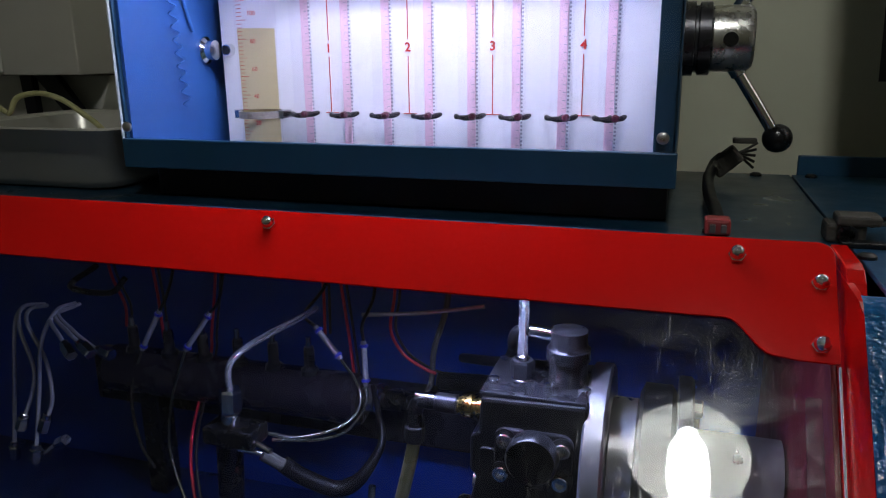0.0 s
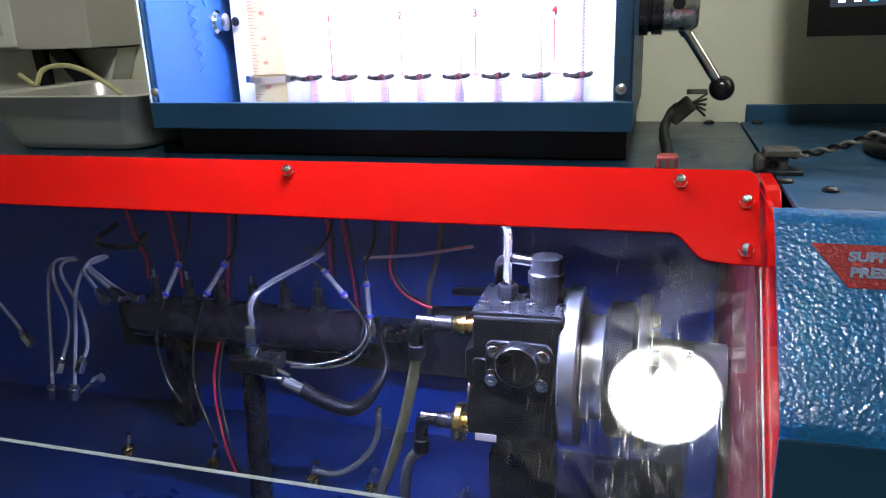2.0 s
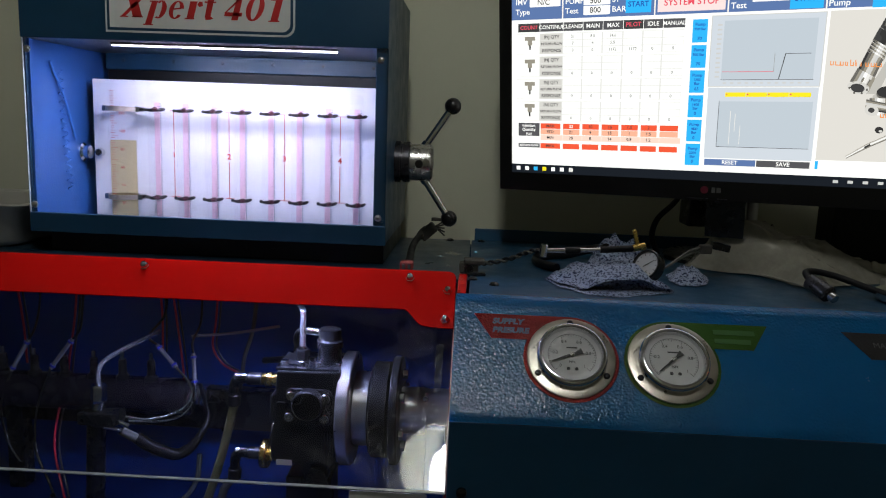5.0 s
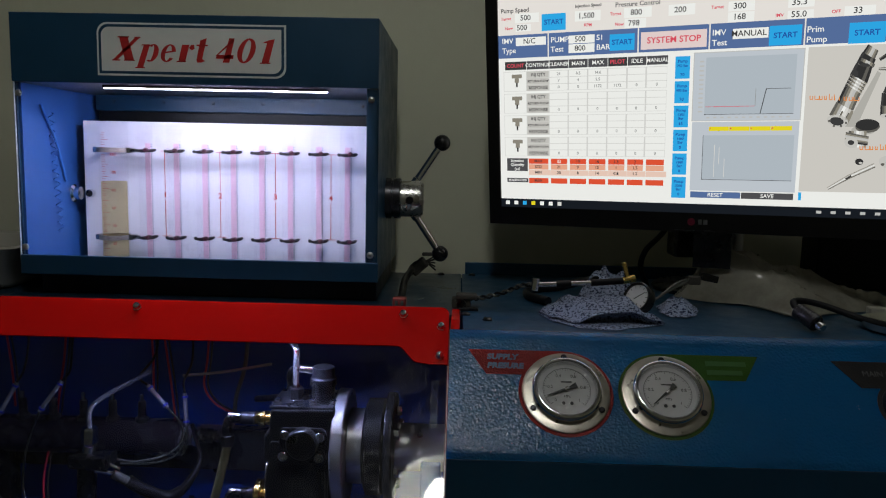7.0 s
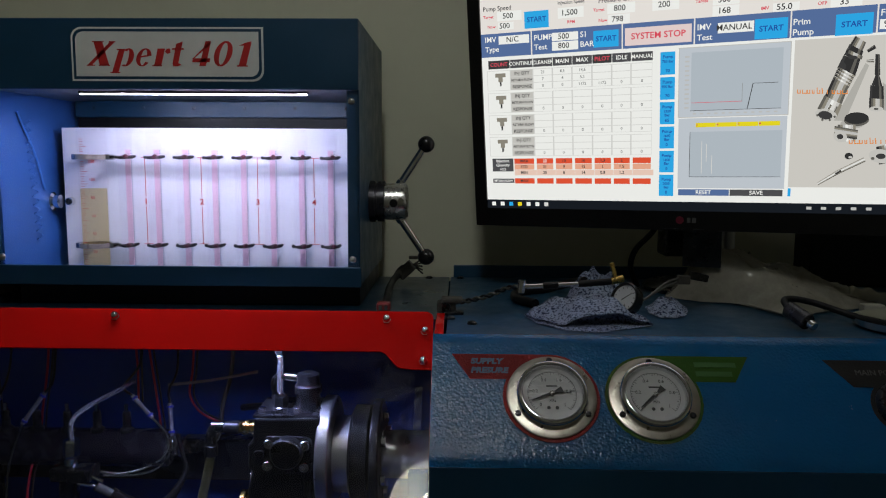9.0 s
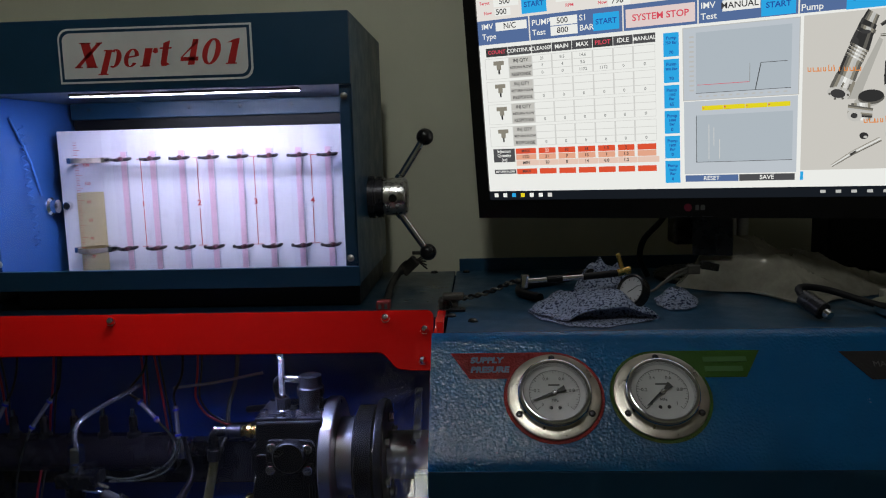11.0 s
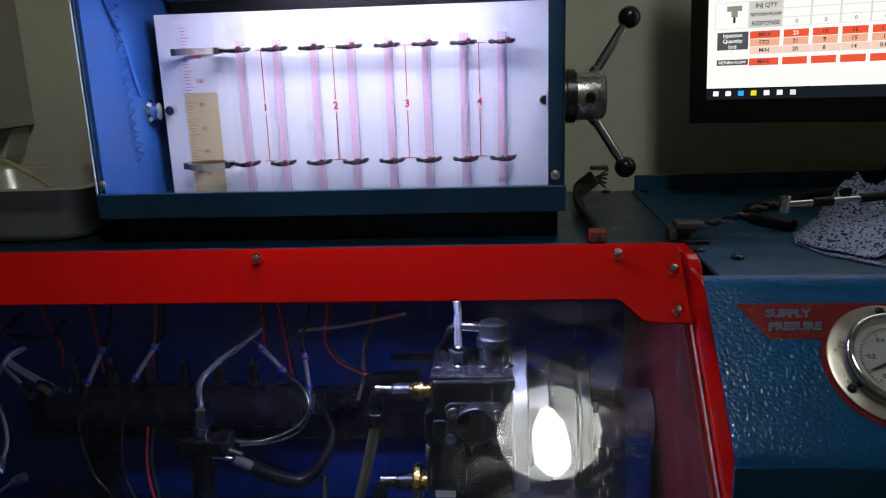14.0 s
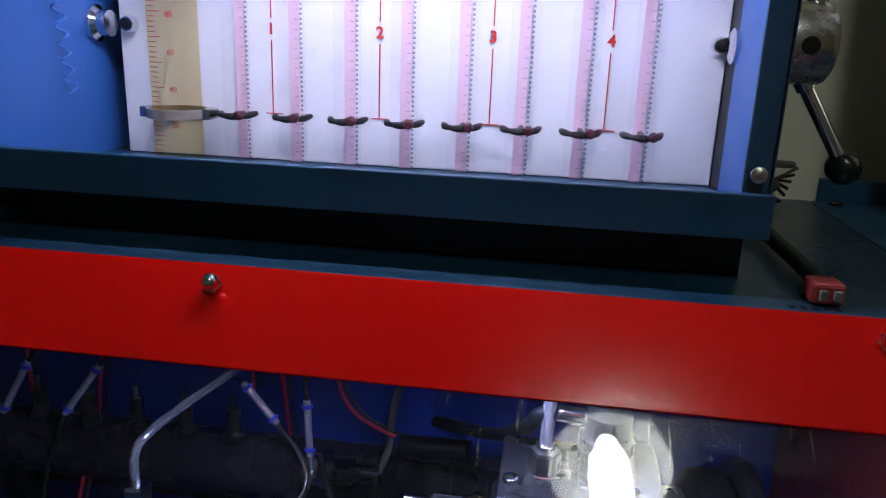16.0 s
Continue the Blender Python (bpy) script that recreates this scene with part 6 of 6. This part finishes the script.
dial = part("dial", lathe([(0, 0.0014), (0.0203, 0.0014)], O, U, seg=32), M_DIAL, lg, "white dial")
part("needle", slab([(-0.0008, -0.005), (0.0008, -0.005), (0.0003, 0.015), (-0.0003, 0.015)], 0.0005, Matrix.Rotation(radians(-50), 4, "Z") @ Matrix.Translation((0, 0, 0.002))), M_INK, lg)
for j in range(11):
    part("scale_mark", box(0.0150, -0.0004, 0.0016, 0.0185, 0.0004, 0.0018, None, Matrix.Rotation(radians(225 - 27 * j), 4, "Z")), M_INK, dial)
lettering("figure", "6", 0.007, Matrix.Translation((0.004, -0.011, 0.0018)), M_INK, dial)
hose = thing("test_lead", "twisted test lead with steel couplings on the desk", "test lead", (0.268, 0.873, 1.112))
for ph, mm in ((0, M_RUBBER), (math.pi, M_GREYHOSE)):
    pts = []
    base_pts = smooth_path([(0.172, 0.884, 1.090), (0.195, 0.888, 1.092), (0.222, 0.886, 1.100), (0.245, 0.880, 1.111), (0.264, 0.874, 1.114)], 10)
    for j, q in enumerate(base_pts):
        a = j * 0.85 + ph
        pts.append(q + Vector((0, 0.0022 * math.cos(a), 0.0022 * math.sin(a))))
    ppart(hose, "strand", sweep(pts, 0.0017, seg=7, n=3), mm, smooth=True)
ppart(hose, "coupling", rod((0.262, 0.872, 1.106), (0.264, 0.872, 1.123), 0.0052), M_CHROME, "bright steel coupling", smooth=True)
ppart(hose, "sleeve", rod((0.266, 0.873, 1.114), (0.292, 0.876, 1.115), 0.0032), M_CHROME, smooth=True)
ppart(hose, "grip", rod((0.292, 0.876, 1.115), (0.312, 0.878, 1.116), 0.0048), M_RUBBER, smooth=True)
ppart(hose, "second_sleeve", rod((0.312, 0.878, 1.116), (0.340, 0.882, 1.117), 0.0032), M_CHROME, smooth=True)
ppart(hose, "grip", rod((0.340, 0.882, 1.117), (0.385, 0.888, 1.120), 0.0045), M_RUBBER, smooth=True)
ppart(hose, "brass_end", rod((0.385, 0.888, 1.120), (0.402, 0.890, 1.124), 0.0050), M_BRASS, smooth=True)
ppart(hose, "valve_stem", rod((0.392, 0.889, 1.122), (0.386, 0.893, 1.145), 0.0032), M_BRASS, smooth=True)
tagged(finish("coiled_hose", sweep([(0.285, 0.90, DZ + 0.006), (0.262, 0.94, DZ + 0.006), (0.268, 0.99, DZ + 0.006), (0.31, 1.02, DZ + 0.006), (0.35, 1.0, DZ + 0.02), (0.36, 0.95, DZ + 0.03)], 0.0065, seg=10, n=8), M_RUBBER, smooth=True), "black rubber hose curling on the desk", "hose")
plug = thing("cable_plug", "grey-brown open connector plug at the end of a lead", "plug", (0.166, 0.876, DZ))
M_PLUG = mat("dirty_plug", (0.055, 0.05, 0.042), rough=0.6, var=0.4, scale=200, bump=0.4)
ppart(plug, "shell", box(0.150, 0.862, DZ, 0.176, 0.884, DZ + 0.014), M_PLUG, bevel=0.003)
ppart(plug, "latch", box(0.156, 0.858, DZ + 0.013, 0.184, 0.880, DZ + 0.020, None), M_PLUG, bevel=0.002)
ppart(plug, "socket", lathe([(0.0065, 0), (0.0065, 0.006), (0.0045, 0.006), (0.0045, 0.001), (0, 0.001)], (0.163, 0.8625, DZ + 0.007), (0.163, 0, DZ + 0.007), seg=16), M_BLACK, smooth=True)
ppart(plug, "foot", box(0.158, 0.848, DZ, 0.186, 0.860, DZ + 0.004), M_BLACK, bevel=0.001)
stub = thing("cable_end", "black sleeved cable with red terminal and frayed connector", "cable", (0.078, 0.86, DZ))
ppart(stub, "sleeve", sweep([(0.079, 0.875, DZ + 0.008), (0.079, 0.91, DZ + 0.009), (0.076, 0.97, DZ + 0.011), (0.076, 1.03, DZ + 0.014), (0.080, 1.07, DZ + 0.018)], 0.0052, seg=12, n=6), M_RUBBER, smooth=True)
ppart(stub, "terminal", box(0.070, 0.858, DZ + 0.001, 0.088, 0.876, DZ + 0.013), mat("red_terminal", (0.26, 0.03, 0.03), rough=0.4), "dull red terminal", bevel=0.002)
for px in (0.0735, 0.0810):
    ppart(stub, "terminal_pin", box(px, 0.854, DZ + 0.004, px + 0.004, 0.858, DZ + 0.010), M_GREYHOSE, bevel=0.0005)
ppart(stub, "connector", box(-0.009, -0.010, 0, 0.009, 0.010, 0.030, None, Matrix.Translation((0.082, 1.085, DZ + 0.014)) @ Matrix.Rotation(radians(48), 4, "Y")), M_PLUG, bevel=0.003)
ppart(stub, "connector_neck", sweep([(0.080, 1.068, DZ + 0.017), (0.083, 1.080, DZ + 0.022), (0.090, 1.086, DZ + 0.028)], 0.006, seg=8), M_PLUG, smooth=True)
for k in range(5):
    ppart(stub, "bare_wire", sweep([(0.101, 1.078 + 0.004 * k, DZ + 0.032), (0.110, 1.078 + 0.005 * k, DZ + 0.037 - 0.003 * k), (0.120, 1.076 + 0.006 * k, DZ + 0.044 - 0.007 * k)], 0.0014, seg=6), M_PLUG)
ppart(stub, "connector_tab", box(0.098, 1.082, DZ + 0.042, 0.120, 1.092, DZ + 0.047, None), M_PLUG, bevel=0.001)
lead = thing("lead_connector", "small black connector on two thin leads beside the bag", "connector", (0.475, 0.90, DZ))
ppart(lead, "housing", box(-0.012, -0.007, -0.005, 0.012, 0.007, 0.005, None, Matrix.Translation((0.505, 0.897, DZ + 0.046)) @ Matrix.Rotation(radians(10), 4, "Y")), M_BLACK, bevel=0.0015)
ppart(lead, "collar", box(-0.008, -0.006, -0.006, 0.008, 0.006, 0.006, None, Matrix.Translation((0.485, 0.897, DZ + 0.042))), M_PLUG, "grey collar", bevel=0.0015)
for k in (0, 1):
    ppart(lead, "wire", sweep([(0.480, 0.896, DZ + 0.041 + 0.004 * k), (0.462, 0.892, DZ + 0.034 + 0.005 * k), (0.446, 0.888, DZ + 0.026 + 0.002 * k), (0.430, 0.886, DZ + 0.016), (0.412, 0.892, DZ + 0.010)], 0.0016, seg=8), M_GREYHOSE, smooth=True)
probe = thing("sensor_probe", "steel tipped sensor probe with black lead", "probe", (0.60, 0.765, DZ))
a, b2 = Vector((0.586, 0.800, DZ + 0.022)), Vector((0.598, 0.772, DZ + 0.011))
ppart(probe, "body", rod(a, b2, 0.0105), M_GUN, smooth=True)
ppart(probe, "tip", rod(b2, b2 + (b2 - a).normalized() * 0.010, 0.0055), M_CHROME, smooth=True)
ppart(probe, "lead", sweep([a, (0.590, 0.82, DZ + 0.030), (0.625, 0.825, DZ + 0.026), (0.70, 0.79, DZ + 0.006), (0.80, 0.78, DZ + 0.005)], 0.0042, seg=10, n=7), M_RUBBER, smooth=True)
tagged(finish("steel_tray", lathe([(0, 0), (0.055, 0), (0.062, 0.004), (0.064, 0.012), (0.062, 0.011), (0, 0.003)], (0.73, 0.79, DZ), (0.73, 0.79, 2), seg=40), M_CHROME, smooth=True), "small round polished steel dish on the desk", "dish")
speaker = thing("desktop_speaker", "matt black box standing behind the bag", "speaker", (0.86, 1.13, DZ))
part("case", box(-0.11, -0.03, 0, 0.13, 0.035, 0.105), M_RUBBER, speaker, bevel=0.004)

# ---- left end: steel tray, wall cabinet, side table ----
tray = thing("catering_tray", "deep stainless steel tray with rounded corners", "tray", (-0.572, 0.985, DZ))
def ring_at(bm, x0, y0, x1, y1, r, z):
    return [bm.verts.new((x, y, z)) for x, y in rounded(x0, y0, x1, y1, r, 7)]
bm = bmesh.new()
levels = [(0.044, 0.0, 0.030, 0.0), (0.037, 0.0, 0.028, 0.002), (0.030, 0.0, 0.026, 0.010), (0.020, 0.0, 0.022, 0.061), (0.017, 0.0, 0.022, 0.0645), (0.004, 0.0, 0.020, 0.0655), (0.002, 0.0, 0.020, 0.064)]
rings = [ring_at(bm, -0.135 + i, -0.115 + i, 0.115 - i, 0.115 - i, r, z) for i, _, r, z in levels]
inner = [(0.021, 0.022, 0.0625), (0.037, 0.026, 0.009), (0.050, 0.028, 0.003)]
rings2 = [ring_at(bm, -0.135 + i, -0.115 + i, 0.115 - i, 0.115 - i, r, z) for i, r, z in inner]
seq = [rings[0]] + rings[1:] + rings2
bm.faces.new(seq[0][::-1])
for p, q in zip(seq, seq[1:]):
    for k in range(len(p)):
        bm.faces.new((p[k], p[(k + 1) % len(p)], q[(k + 1) % len(q)], q[k]))
bm.faces.new(seq[-1])
part("pan", bm, M_PAN, tray, smooth=True)
M_YELLOW = mat("yellowed_tubing", (0.42, 0.40, 0.20), rough=0.3, var=0.1, scale=30)
tagged(finish("yellow_tube", sweep([(-0.735, 1.0, 1.160), (-0.712, 0.995, 1.149), (-0.700, 0.99, 1.150), (-0.692, 0.995, 1.166), (-0.665, 1.0, 1.171), (-0.635, 1.0, 1.165), (-0.600, 0.99, 1.152), (-0.566, 0.985, 1.132), (-0.55, 0.99, 1.10)], 0.0032, seg=10, n=8), M_YELLOW, smooth=True), "thin yellowed tube looped over the steel tray", "tube")
wc = thing("wall_cabinet", "grey sheet-steel wall cabinet above two black brackets", "cabinet", (-0.95, 1.24, 1.186))
part("body", box(-0.35, -0.06, 0.0, 0.18, 0.058, 0.75), M_GREYBOX, wc, bevel=0.002)
part("door", box(-0.34, -0.066, 0.004, 0.045, -0.061, 0.72), M_PALE, wc, "paler framed door", bevel=0.002)
part("door_panel", box(-0.32, -0.069, 0.024, 0.025, -0.0665, 0.70), M_GREYBOX, wc, bevel=0.001)
part("lower_box", slab([(-0.35, -0.002), (0.172, -0.002), (0.155, -0.045), (0.125, -0.10), (-0.35, -0.10)], 0.05, axes((0, 0.058, 0), (1, 0, 0), (0, 0, 1))), M_PALE, wc, "pale lower housing", bevel=0.002)
part("bracket", slab([(0.030, -0.001), (0.052, -0.001), (0.055, -0.075), (0.036, -0.075)], 0.012, axes((0, -0.01, 0), (1, 0, 0), (0, 0, 1))), M_RUBBER, wc, "black rubber strap")
part("bracket", slab([(0.060, -0.001), (0.100, -0.001), (0.150, -0.065), (0.118, -0.065)], 0.012, axes((0, -0.012, 0), (1, 0, 0), (0, 0, 1))), M_RUBBER, wc, "black rubber strap")
side = thing("side_table", "pale worktop beside the test bench", "table", (-1.65, 1.0, 0))
part("worktop", box(-0.45, -0.35, 1.02, 0.48, 0.28, 1.05), M_PALE, side, bevel=0.003)
for lx in (-0.40, 0.42):
    for ly in (-0.30, 0.22):
        part("leg", box(lx - 0.02, ly - 0.02, 0, lx + 0.02, ly + 0.02, 1.02), M_GREYBOX, side)
